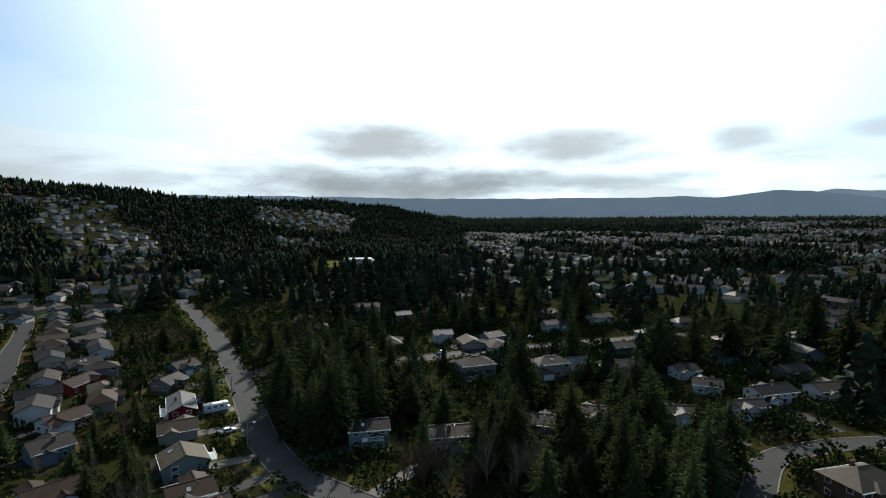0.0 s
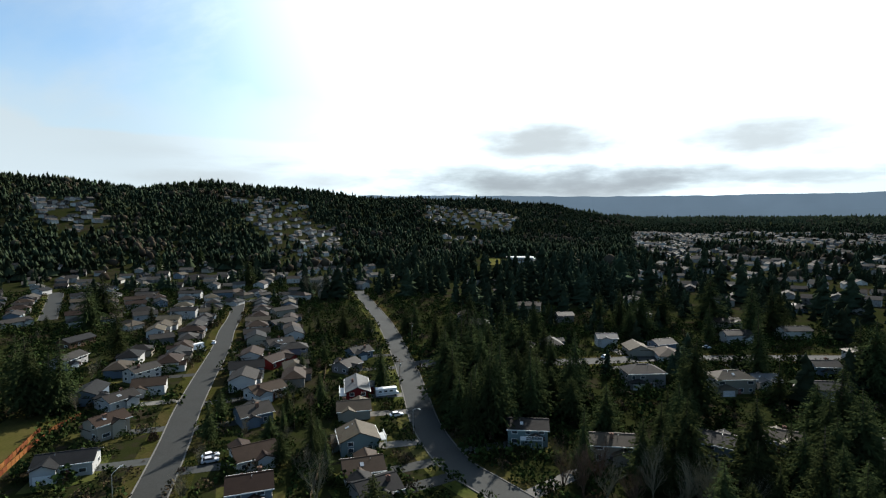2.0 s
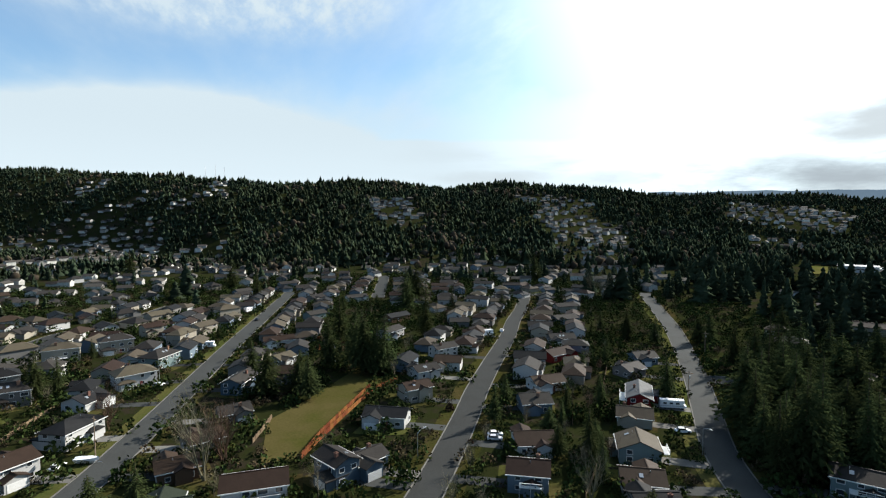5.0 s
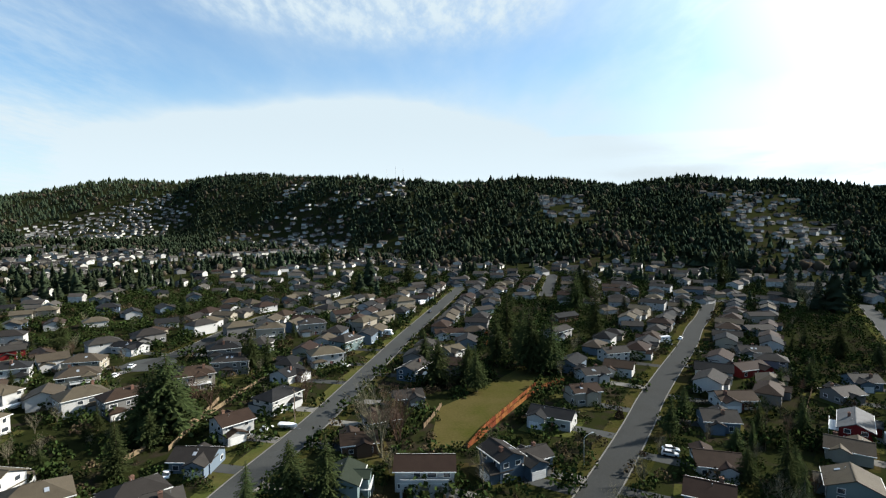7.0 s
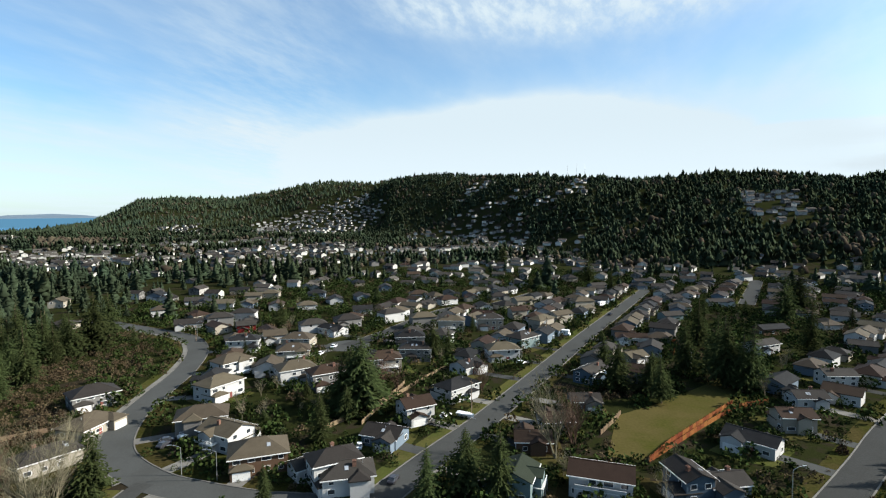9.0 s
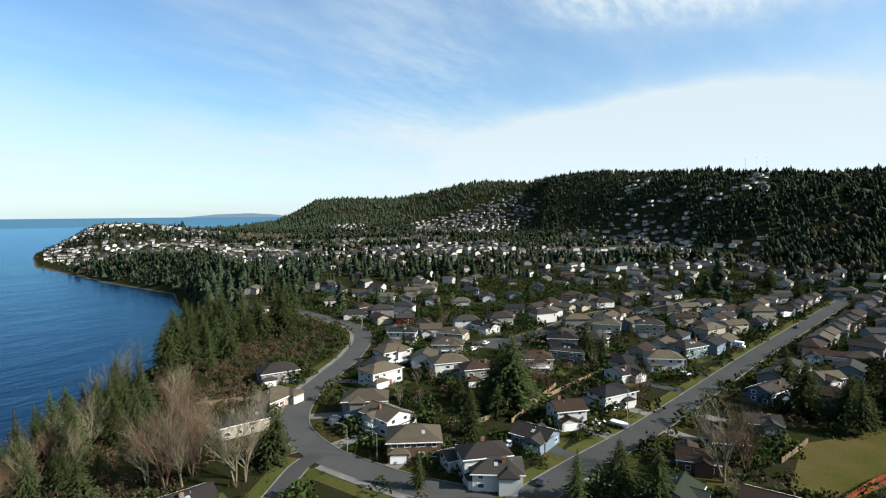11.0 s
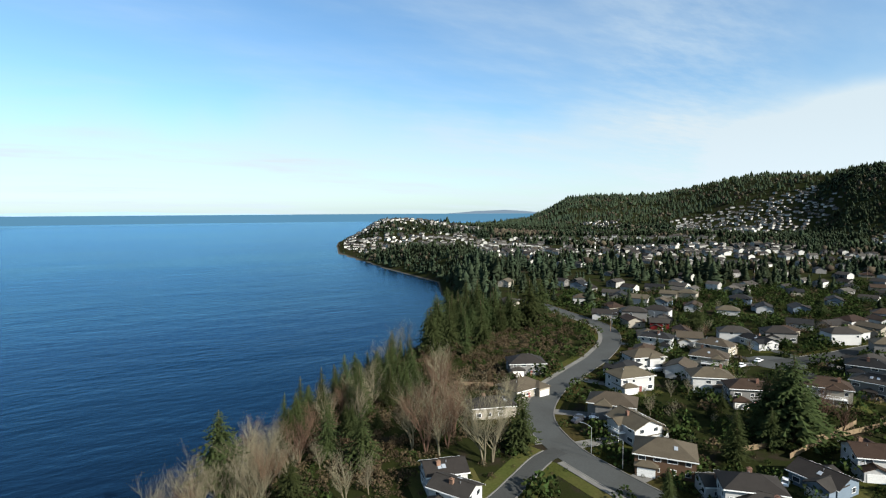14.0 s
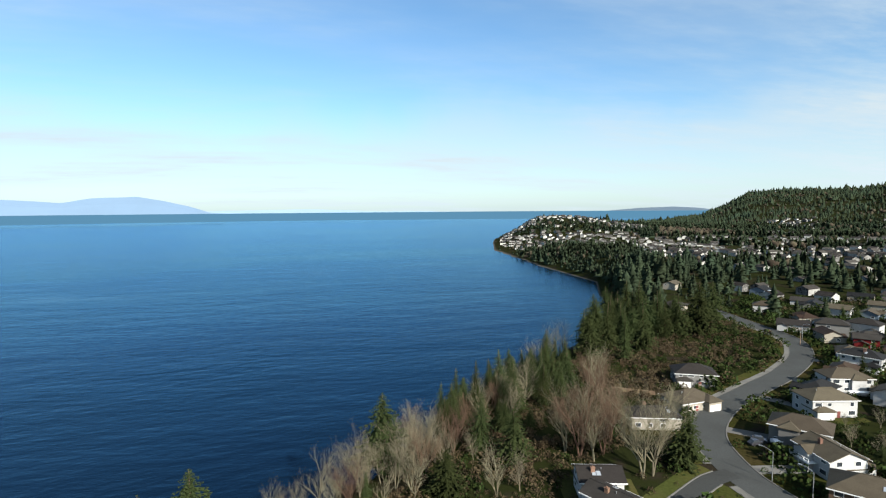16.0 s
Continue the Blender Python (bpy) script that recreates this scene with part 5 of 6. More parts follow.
# ---- far woods and far houses ----
def patches(x, y):
    """How built-up the land is: 1 in the housing areas, 0 in the woods."""
    r = np.hypot(x, y)
    az = np.degrees(np.arctan2(-x, y))
    az = np.where(az < -90, az + 360, az)
    d = np.zeros_like(r)
    wob = np.sin(x * 0.0061 + 1.3) * np.cos(y * 0.0053) + 0.6 * np.sin(x * 0.017 + y * 0.013) + 0.4 * np.sin(x * 0.031 - y * 0.027)
    az, r = az + wob * 700 / (r + 300), r + wob * 25

    def box(a0, a1, r0, r1, v, soft=1.5):
        nonlocal d
        f = smooth((az - a0) / soft) * smooth((a1 - az) / soft) * smooth((r - r0) / 40) * smooth((r1 - r) / 40)
        d = np.maximum(d, v * f)

    # valley town
    box(-4, 20.5, 640, 1700, 0.86)
    box(-36, -2.8, 900, 2600, 0.74)
    box(-36, -13, 560, 1000, 0.60)
    box(-36, 44, 230, 420, 0.40)
    box(-36, 20, 400, 660, 0.50)
    box(24, 42, 430, 560, 0.25)
    # estates on the near hill
    box(31, 41.5, 1190, 1500, 0.85)
    box(52, 61.5, 1045, 1180, 0.70)
    box(49.5, 59, 850, 1080, 0.95)
    box(49.5, 58, 700, 870, 0.75)
    box(34, 40, 970, 1130, 0.6)
    box(28.5, 33, 670, 780, 0.9)
    box(70.8, 77, 880, 1095, 0.97)
    box(89.5, 96, 1130, 1330, 0.95)
    box(99.5, 104.5, 1480, 1620, 0.9)
    # terraces on the far hill
    box(112.8, 124.6, 1640, 2120, 1.0, 0.6)
    box(111.2, 113.2, 1700, 1900, 0.95, 0.4)
    # flat suburb at the foot of the hills
    box(44, 92, 430, 700, 0.72)
    box(90, 96.5, 660, 980, 0.9)
    box(96, 121, 440, 1150, 0.82)
    box(96, 110, 1010, 1380, 0.75)
    box(88, 150, 430, 760, 0.80)
    box(122, 150, 330, 640, 0.75)
    box(119, 136, 740, 1260, 0.92)
    box(128.5, 134, 1300, 2300, 0.85)
    box(126, 145, 660, 1250, 0.92)
    # headland
    box(143, 165, 1000, 2100, 0.9)
    d = np.where((az > 135.5) & (az < 142.2) & (r > 1290) & (r < 1560), 0.0, d)
    # belt of tall firs behind the estate
    belt = smooth((az - 112) / 3) * smooth((142 - az) / 3) * smooth((r - 500) / 30) * smooth((690 - r) / 30)
    copse = np.sin(x * 0.0105 + 0.8 * np.sin(y * 0.0062)) * np.sin(y * 0.0120 + 0.9 * np.sin(x * 0.0071)) + 0.45 * np.sin(x * 0.027 + y * 0.019)
    far_flat = ((az < 24) | (az > 92)) & ~((az > 111) & (az < 125) & (r > 1600))
    d = np.where(far_flat & (r > 640), d * (1 - 0.85 * smooth((copse - 0.28) / 0.25)), d)
    # a wooded strip along the shore
    d = np.where(r < 1100, d * smooth((coast_distance(x, y) - 70) / 60), d)
    return d * (1 - 0.75 * belt)


def far_woods():
    g = np.random.default_rng(4)
    px, py, size = [], [], []
    for r0, r1, step in ((215, 330, 11.5), (330, 600, 9.6), (600, 900, 8.4), (900, 1400, 8.6), (1400, 2100, 11.0), (2100, 3400, 16.0), (3400, 4400, 42.0)):
        n = int(math.radians(206) * (r1 * r1 - r0 * r0) / 2 / step ** 2)
        r = np.sqrt(g.uniform(r0 * r0, r1 * r1, n))
        a = np.radians(g.uniform(-36, 170, n))
        px.append(-np.sin(a) * r)
        py.append(np.cos(a) * r)
        size.append(np.full(n, 0.9 + step * 0.012))
    px, py, size = (np.concatenate(v) for v in (px, py, size))
    d = coast_distance(px, py)
    built = patches(px, py)
    clump = np.array([noise.noise(Vector((x * 0.013, y * 0.013, 3))) for x, y in zip(px, py)])
    dist = np.hypot(px, py)
    keep = (d > 12) & (g.random(len(px)) > np.clip(built ** np.where(dist < 1150, 0.85, 0.6) * 1.02 - clump * (0.6 * (built > 0.05) + 0.4 * (dist < 900)) + 0.06 * (dist < 700), 0, 0.985))
    r = np.hypot(px, py)
    az = np.degrees(np.arctan2(-px, py))
    keep &= ~((r > 585) & (r < 800) & (az > 28) & (az < 36))
    keep &= ~((r < 430) & (az > 38) & (az < 128))
    keep &= ~((r < 330) & (az > 128))
    keep &= ~((r < 640) & (az > 88) & (az < 110) & (g.random(len(px)) > 0.12))
    keep &= ~((r < 500) & (az > 109) & (az < 128) & (g.random(len(px)) > 0.15))
    keep &= ~((r < 720) & (az > 109) & (az < 142) & (g.random(len(px)) > 0.62))
    hp = np.array([(p[0], p[1]) for p in HOUSE_PTS])
    rp = np.array([(p[0], p[1]) for p in ROAD_PTS])
    idx = np.where(keep)[0]
    for pts, gap in ((hp, 12.0), (rp, 14.0)):
        near = np.array([np.min((pts[:, 0] - px[i]) ** 2 + (pts[:, 1] - py[i]) ** 2) if np.hypot(px[i], py[i]) < 800 else 1e9 for i in idx])
        idx = idx[near > gap * gap]
    px, py, size = px[idx], py[idx], size[idx]
    z = height(px, py)
    built = built[idx]
    n = len(px)
    r = np.hypot(px, py)
    h = (9 + 20 * g.random(n) ** 1.3) * np.where(built > 0.3, 0.62, 1.0) * np.interp(r, (560, 760, 1500, 3000), (1.0, 0.68, 0.62, 0.72))
    h = h * np.where(g.random(n) < 0.10, 1.3, 1.0) * np.where((r < 640) & (g.random(n) < 0.35), 0.5, 1.0)
    h = h * np.where((np.degrees(np.arctan2(-px, py)) % 360 > 104) & (np.degrees(np.arctan2(-px, py)) % 360 < 200) & (r < 900), 0.74, 1.0)
    thin = np.array([noise.noise(Vector((a * 0.008, b * 0.008, 11))) for a, b in zip(px, py)])
    bare = g.random(n) < 0.05 + 0.45 * (thin > 0.28) + 0.25 * (built > 0.3)
    az = np.degrees(np.arctan2(-px, py)) % 360
    brown = (az > 135.5) & (az < 142.2) & (r > 1290) & (r < 1560)
    bare &= r > 620
    bare |= brown
    h = np.where(bare, h * 0.62, h)
    close = np.hypot(px, py) < 680
    # crowns of the far trees: outline rings as (height, reach), closed by a tip
    fir = ((0.04, 0.27), (0.42, 0.10), (0.38, 0.19), (0.72, 0.055), (0.68, 0.105))
    tiers = [(0.03, 0.15)] + [p for q in range(8) for p in ((0.06 + 0.108 * q, 0.235 * (1 - q / 8.4) ** 0.85 + 0.012), (0.15 + 0.108 * q, 0.115 * (1 - q / 8.4) + 0.004))]
    slim_fir = ((0.05, 0.25), (0.40, 0.17))
    round_crown = ((0.10, 0.12), (0.35, 0.40), (0.70, 0.36), (0.90, 0.18))

    def write(name, lab, mat, V, Fc):
        me = bpy.data.meshes.new(name)
        me.vertices.add(len(V))
        me.vertices.foreach_set("co", V.ravel())
        me.loops.add(len(Fc) * 3)
        me.loops.foreach_set("vertex_index", Fc.ravel().astype(np.int32))
        me.polygons.add(len(Fc))
        me.polygons.foreach_set("loop_start", np.arange(0, len(Fc) * 3, 3, dtype=np.int32))
        me.materials.append(mat)
        me.update(calc_edges=True)
        tagged(new(name, me), lab, "woods", kind="stuff")

    # one closed, uneven crown each
    for name, lab, sel, mat, rings, k in (("near_woods", "dark firs standing close among the houses", ~bare & close, NEEDLE_FAR, tiers, 9),
                                          ("hill_woods", "dark conifer woods over the near hill", ~bare & ~close & (r < 2100), NEEDLE_FAR, fir, 6),
                                          ("far_woods", "dark conifer woods over the far slopes", ~bare & ~close & (r >= 2100), NEEDLE_FAR, slim_fir, 5),
                                          ("far_bare_woods", "brown leafless trees among the far woods", bare, TWIG_FAR, round_crown, 6)):
        x, y, zz, hh = px[sel], py[sel], z[sel], h[sel]
        m, c = len(x), len(rings)
        turn_a, wide = g.uniform(0, 6, (m, 1)), g.uniform(0.7, 1.5, (m, 1))
        j = np.arange(k)
        layers = []
        for zb, rad in rings:
            a = turn_a + j[None] * 2 * np.pi / k + g.uniform(-0.3, 0.3, (m, k))
            rr = rad * hh[:, None] * wide * g.uniform(0.5, 1.5, (m, k))
            layers.append(np.stack([x[:, None] + rr * np.cos(a), y[:, None] + rr * np.sin(a), zz[:, None] + hh[:, None] * (zb + g.uniform(-0.05, 0.05, (m, k)))], -1))
        tip = np.stack([x, y, zz + hh], -1)[:, None]
        V = np.concatenate(layers + [tip], 1).reshape(-1, 3)
        first = np.arange(m)[:, None] * (c * k + 1)
        Fc = []
        for q in range(c - 1):
            lo, lo2, hi, hi2 = (np.broadcast_to(first + v, (m, k)) for v in (q * k + j[None], q * k + (j[None] + 1) % k, (q + 1) * k + j[None], (q + 1) * k + (j[None] + 1) % k))
            Fc += [np.stack([lo, lo2, hi2], -1).reshape(-1, 3), np.stack([lo, hi2, hi], -1).reshape(-1, 3)]
        Fc.append(np.stack([np.broadcast_to(first + v, (m, k)) for v in ((c - 1) * k + j[None], (c - 1) * k + (j[None] + 1) % k, np.full((1, k), c * k))], -1).reshape(-1, 3))
        write(name, lab, mat, V, np.concatenate(Fc))


far_woods()
FAR_WALL = material("far house walls", (0.225, 0.22, 0.205), 0.7, 1.5, 0.01, 0.5, 0.0, per="island")
FAR_ROOF = material("far house roofs", (0.040, 0.036, 0.032), 0.85, 0.9, 0.01, 0.5, 0.0, per="island")


def far_houses():
    g = random.Random(8)
    sh = Shape()
    taken = {}
    gn = np.random.default_rng(8)
    r_all = np.sqrt(gn.uniform(430 ** 2, 2900 ** 2, 110000))
    a_all = np.radians(gn.uniform(-34, 165, 110000))
    x_all, y_all = -np.sin(a_all) * r_all, np.cos(a_all) * r_all
    good = (gn.random(110000) < patches(x_all, y_all) ** 1.5) & (coast_distance(x_all, y_all) > 30)
    z_all = height(x_all, y_all)
    for x, y, r, z in zip(x_all[good].tolist(), y_all[good].tolist(), r_all[good].tolist(), z_all[good].tolist()):
        street = noise.noise(Vector((x * 0.002, y * 0.002, 9))) * 90
        u = x * math.cos(radians(street)) + y * math.sin(radians(street))
        if (u % 42) < 11:
            continue
        pitch = 15 if r < 900 else 12
        cell = (pitch, int(x // pitch), int(y // pitch))
        if any((pitch, cell[1] + i, cell[2] + j) in taken for i in (0, 1, -1) for j in (0, 1, -1) if abs(i) + abs(j) < 2):
            continue
        if r < 800 and not clear(x, y, 9):
            continue
        taken[cell] = 1
        z -= 0.6
        L, D, e = g.uniform(9.5, 14), g.uniform(7.5, 10), g.choice((3.0, 4.0, 5.4))
        m = pose(x, y, z, 0, 0, street + g.choice((0, 90)) + g.uniform(-6, 6))
        l, d, t = L / 2, D / 2, e + D * 0.22
        for ring in ([(-l, -d, 0), (l, -d, 0), (l, -d, e), (-l, -d, e)], [(l, d, 0), (-l, d, 0), (-l, d, e), (l, d, e)],
                     [(l, -d, 0), (l, d, 0), (l, d, e), (l, 0, t), (l, -d, e)], [(-l, d, 0), (-l, -d, 0), (-l, -d, e), (-l, 0, t), (-l, d, e)]):
            sh.face([m @ Vector(q) for q in ring], 0)
        l, d = l + 0.5, d + 0.5
        i = len(sh.v)
        sh.v.extend(tuple(m @ Vector(q)) for q in ((-l, -d, e - 0.2), (l, -d, e - 0.2), (l, 0, t + 0.15), (-l, 0, t + 0.15), (l, d, e - 0.2), (-l, d, e - 0.2)))
        sh.f += [(i, i + 1, i + 2, i + 3), (i + 3, i + 2, i + 4, i + 5)]
        sh.mi += [1, 1]
    tagged(new("far_houses", sh.mesh("far_houses", FAR_WALL, FAR_ROOF)), "far pale houses with grey and brown roofs", "houses", kind="stuff")


far_houses()

# ---- far landmarks ----
def hall(x, y, turn, L, D, h):
    """A long flat-roofed hall with a lower annex and a band of windows."""
    ob = tagged(new("hall"), "long low white flat-roofed hall beside a green playing field", "hall")
    ob.matrix_world = pose(x, y, float(height(x, y)) - 0.4, 0, 0, turn)
    for name, x0, x1, d0, d1, top in (("wall", -L / 2, L * 0.22, -D / 2, D / 2, h), ("annex", L * 0.22, L / 2, -D / 2, D * 0.3, h * 0.72)):
        sh, lid = Shape(), Shape()
        sh.box(x0, d0, -1, x1, d1, top)
        block = part(name, sh.mesh(name, FAR_HALL), ob)
        lid.box(x0 - 0.5, d0 - 0.5, top, x1 + 0.5, d1 + 0.5, top + 0.5)
        lid.box(x0 + 2, d0 + 3, top + 0.5, x0 + 6, d0 + 7, top + 1.8)
        part("roof", lid.mesh("hall_roof", FAR_HALL), block)
        n = max(3, int((x1 - x0) / 4))
        for k in range(n):
            part("window", FAR_WINDOW, ob, at=pose(x0 + (k + 0.5) * (x1 - x0) / n, d0, top * 0.6) @ Matrix.Diagonal((1.9, 1, 1.6, 1)))


def mast(x, y, h):
    """A slender steel mast with aerials near its top."""
    ob = tagged(new("radio_mast"), "slender grey steel radio mast above the hilltop trees", "radio mast", "radio masts")
    ob.matrix_world = pose(x, y, float(height(x, y)) - 0.5)
    a = Shape()
    for k in range(3):
        t = 2 * math.pi * k / 3
        a.tube((0.9 * math.cos(t), 0.9 * math.sin(t), 0), (0.25 * math.cos(t), 0.25 * math.sin(t), h), 0.16, 0.12, 5)
    part("lattice", a.mesh("lattice", STEEL), ob)
    for f in (0.5, 0.7, 0.85, 0.97):
        b = Shape()
        b.box(-1.3, -0.12, h * f, 1.3, 0.12, h * f + 0.35)
        part("aerial", b.mesh("aerial", STEEL), ob)


FAR_HALL = material("hall render and roof", (0.36, 0.36, 0.35), 0.7, 0.2, 0.05, 1.0, 0.1)
hall(-379, 641, 31, 50, 22, 7)
for az, r, h in ((90.6, 1380, 41), (91.4, 1400, 46), (92.3, 1400, 40)):
    mast(-math.sin(radians(az)) * r, math.cos(radians(az)) * r, h)
s = Shape()
ring = [(-math.sin(radians(a)) * r, math.cos(radians(a)) * r) for a, r in ((33.2, 690), (35.2, 690), (35.2, 780), (33.2, 780))]
s.face([(x, y, float(height(x, y)) + 0.9) for x, y in ring[::-1]])
tagged(new("lawn", s.mesh("lawn", FIELD_GRASS)), "green playing field beside the hall", "lawn", kind="structure")

# ---- vehicles and street furniture ----
def car_meshes(paint):
    body, cab = Shape(), Shape()
    lo = [(-2.2, 0.35), (2.15, 0.35), (2.25, 0.7), (1.5, 0.95), (-2.0, 1.0), (-2.28, 0.75)]
    body.prism([(a, -0.86, b) for a, b in lo], (0, 1.72, 0))
    top = [(-1.85, 0.98), (1.05, 0.95), (0.35, 1.48), (-1.35, 1.5)]
    cab.prism([(a, -0.72, b) for a, b in top], (0, 1.44, 0))
    body.box(-1.3, -0.7, 1.49, 0.32, 0.7, 1.54)
    return body.mesh("body", paint), cab.mesh("cabin_glass", GLASS)


s = Shape()
s.tube((0, -0.11, 0), (0, 0.11, 0), 0.34, 0.34, 12)
WHEEL = s.mesh("wheel", RUBBER)
PAINTS = dict(zip(("white", "dark", "silver", "red", "blue"), CARS))
CAR_MESH = {k: car_meshes(m) for k, m in PAINTS.items()}


def spot(x, y):
    """Stand on the road or on the ground."""
    on = any((px - x) ** 2 + (py - y) ** 2 < w * w for px, py, w in ROAD_PTS)
    return LEVEL + (0.13 if on else 0.04)


def wheels(ob, xs, half):
    for a in xs:
        for b in (-half, half):
            part("wheel", WHEEL, ob, at=pose(a, b, 0.34))


def car(x, y, turn, colour):
    ob = tagged(new("car"), f"{colour} parked car on the drive or street", "car", "parked cars")
    ob.matrix_world = pose(x, y, spot(x, y), 0, 0, turn)
    a, b = CAR_MESH[colour]
    part("body", a, ob)
    part("cabin_glass", b, ob)
    wheels(ob, (-1.35, 1.4), 0.8)


def camper(x, y, turn, colour):
    ob = tagged(new("camper"), "long white motorhome parked beside the house", "motorhome", "parked motorhomes")
    ob.matrix_world = pose(x, y, spot(x, y), 0, 0, turn)
    sh = Shape()
    prof = [(-4.2, 0.5), (3.1, 0.5), (4.2, 0.6), (4.2, 1.2), (3.5, 1.35), (3.1, 2.0), (3.6, 2.2), (3.5, 3.0), (-4.1, 3.05)]
    sh.prism([(a, -1.15, b) for a, b in prof], (0, 2.3, 0))
    sh.box(-2.4, -0.4, 3.04, -1.4, 0.4, 3.3)
    for a in (-3.2, -1.2, 0.8):
        win = Shape()
        win.box(a, -1.17, 1.7, a + 1.1, 1.17, 2.3)
        part("window", win.mesh("camper_window", GLASS), ob)
    part("body", sh.mesh("camper_body", CARS[0]), ob)
    band = Shape()
    band.box(-4.0, -1.16, 1.05, 3.0, 1.16, 1.25)
    part("stripe", band.mesh("stripe", CARS[2]), ob, "grey side stripe")
    wheels(ob, (-2.6, 2.9), 1.0)


def trailer(x, y, turn, colour):
    ob = tagged(new("trailer"), "small white box trailer on the grass", "trailer")
    ob.matrix_world = pose(x, y, spot(x, y), 0, 0, turn)
    sh = Shape()
    sh.box(-2, -1, 0.5, 2, 1, 2.4)
    sh.tube((2, 0, 0.55), (3.2, 0, 0.5), 0.06, 0.06, 5)
    part("body", sh.mesh("trailer_body", CARS[0]), ob)
    wheels(ob, (-0.2,), 1.0)


def boat(x, y, turn, colour):
    ob = tagged(new("boat"), "white covered motorboat on its trailer", "boat")
    ob.matrix_world = pose(x, y, spot(x, y), 0, 0, turn)
    sh, rows = Shape(), []
    for k in range(9):
        t = k / 8
        wdt = 1.15 * (1 - max(0, (t - 0.45) / 0.55) ** 2.0) + 0.02
        px = -3 + 6 * t
        rows.append([(px, -wdt, 1.55 + 0.25 * t), (px, -wdt * 0.75, 0.95), (px, 0, 0.7 + 0.25 * t * t), (px, wdt * 0.75, 0.95), (px, wdt, 1.55 + 0.25 * t), (px, 0, 1.85 + 0.1 * t)])
    for p, q in zip(rows, rows[1:]):
        for c in range(6):
            sh.face([p[c], q[c], q[(c + 1) % 6], p[(c + 1) % 6]])
    sh.face(rows[0][::-1])
    part("hull", sh.mesh("hull", CARS[0]), ob)
    fr = Shape()
    fr.box(-2.6, -0.8, 0.45, 2.2, 0.8, 0.72)
    fr.tube((2.2, 0, 0.5), (3.8, 0, 0.45), 0.06, 0.06, 5)
    part("trailer_frame", fr.mesh("trailer_frame", STEEL), ob)
    wheels(ob, (-0.6,), 0.9)


def street_lamp(x, y):
    ob = tagged(new("street_lamp"), "tall grey steel street lamp with curved arm", "street lamp", "street lamps")
    ob.matrix_world = pose(x, y, LEVEL, 0, 0, (x * 37) % 360)
    a, b, c = Shape(), Shape(), Shape()
    a.tube((0, 0, 0), (0, 0, 7.2), 0.11, 0.07, 7)
    p = Vector((0, 0, 7.2))
    for k in range(5):
        q = Vector((0.5 * (k + 1), 0, 7.2 + 0.9 * math.sin((k + 1) / 5 * 1.57)))
        b.tube(p, q, 0.06, 0.05, 6)
        p = q
    c.box(2.3, -0.16, 7.98, 3.1, 0.16, 8.15)
    part("pole", a.mesh("pole", STEEL), ob)
    part("arm", b.mesh("arm", STEEL), ob)
    part("lamp_head", c.mesh("lamp_head", STEEL), ob)


POLES = []


def utility_pole(x, y, h):
    ob = tagged(new("utility_pole"), "weathered wooden utility pole with crossarm", "utility pole", "utility poles")
    ob.matrix_world = pose(x, y, LEVEL, 0, 0, 35)
    a, b, c = Shape(), Shape(), Shape()
    a.tube((0, 0, 0), (0, 0, h), 0.17, 0.12, 8)
    b.box(-1.3, -0.07, h - 0.9, 1.3, 0.07, h - 0.72)
    c.tube((0.25, 0.1, h - 2.6), (0.25, 0.1, h - 1.7), 0.22, 0.22, 8)
    part("pole", a.mesh("pole", POLE_WOOD), ob)
    part("crossarm", b.mesh("crossarm", POLE_WOOD), ob)
    part("transformer", c.mesh("transformer", STEEL), ob)
    POLES.append((x, y, h))


FENCE_PART = {}
for key, mat in (("orange", CEDAR), ("pale", FENCE_PALE)):
    a, b = Shape(), Shape()
    a.box(-0.06, -0.06, 0, 0.06, 0.06, 1.95)
    edge = [(0.06 + k * 0.076, -0.03 if (k // 2) % 2 else -0.008, 0.08) for k in range(31)]
    b.prism(edge + [(2.34, 0.02, 0.08), (0.06, 0.02, 0.08)], (0, 0, 1.45))
    FENCE_PART[key] = (a.mesh("post", mat), b.mesh("panel", mat))


def fence(pts, colour):
    word = "orange cedar" if colour == "orange" else "pale weathered"
    ob = tagged(new("fence"), f"{word} board fence between the gardens", "fence")
    ob.matrix_world = pose(pts[0][0], pts[0][1], LEVEL)
    post, panel = FENCE_PART[colour]
    for (ax, ay), (bx, by) in zip(pts, pts[1:]):
        n = max(1, round(math.hypot(bx - ax, by - ay) / 2.4))
        ang = math.degrees(math.atan2(by - ay, bx - ax))
        for k in range(n):
            px, py = ax + (bx - ax) * k / n - pts[0][0], ay + (by - ay) * k / n - pts[0][1]
            m = pose(px, py, 0, 0, 0, ang)
            part("post", post, ob, at=m)
            part("panel", panel, ob, at=m)


car(-139.3, 70.4, 73, "white")
car(-265.4, 138.0, 145, "white")
camper(-260.1, 126.2, 104, "white")
camper(-137.6, 135.7, 58, "white")
car(-120.7, 123.3, 65, "white")
car(-345.8, 217.6, 95, "dark")
car(-331.7, 210.2, 94, "blue")
car(-267.8, 159.3, 94, "dark")
trailer(-287.1, 180.1, 126, "white")
camper(-288.0, -13.5, 80, "white")
car(-367.3, -93.4, 165, "white")
car(-228.6, -27.8, 142, "white")
car(-162.5, -43.7, 154, "white")
car(-257.8, 156.0, 18, "dark")
car(-134.8, -61.0, -164, "white")
car(-121.7, -114.4, 179, "dark")
car(-124.3, -115.6, 134, "dark")
car(-254.3, 125.9, 35, "dark")
car(-235.1, -119.0, -178, "white")
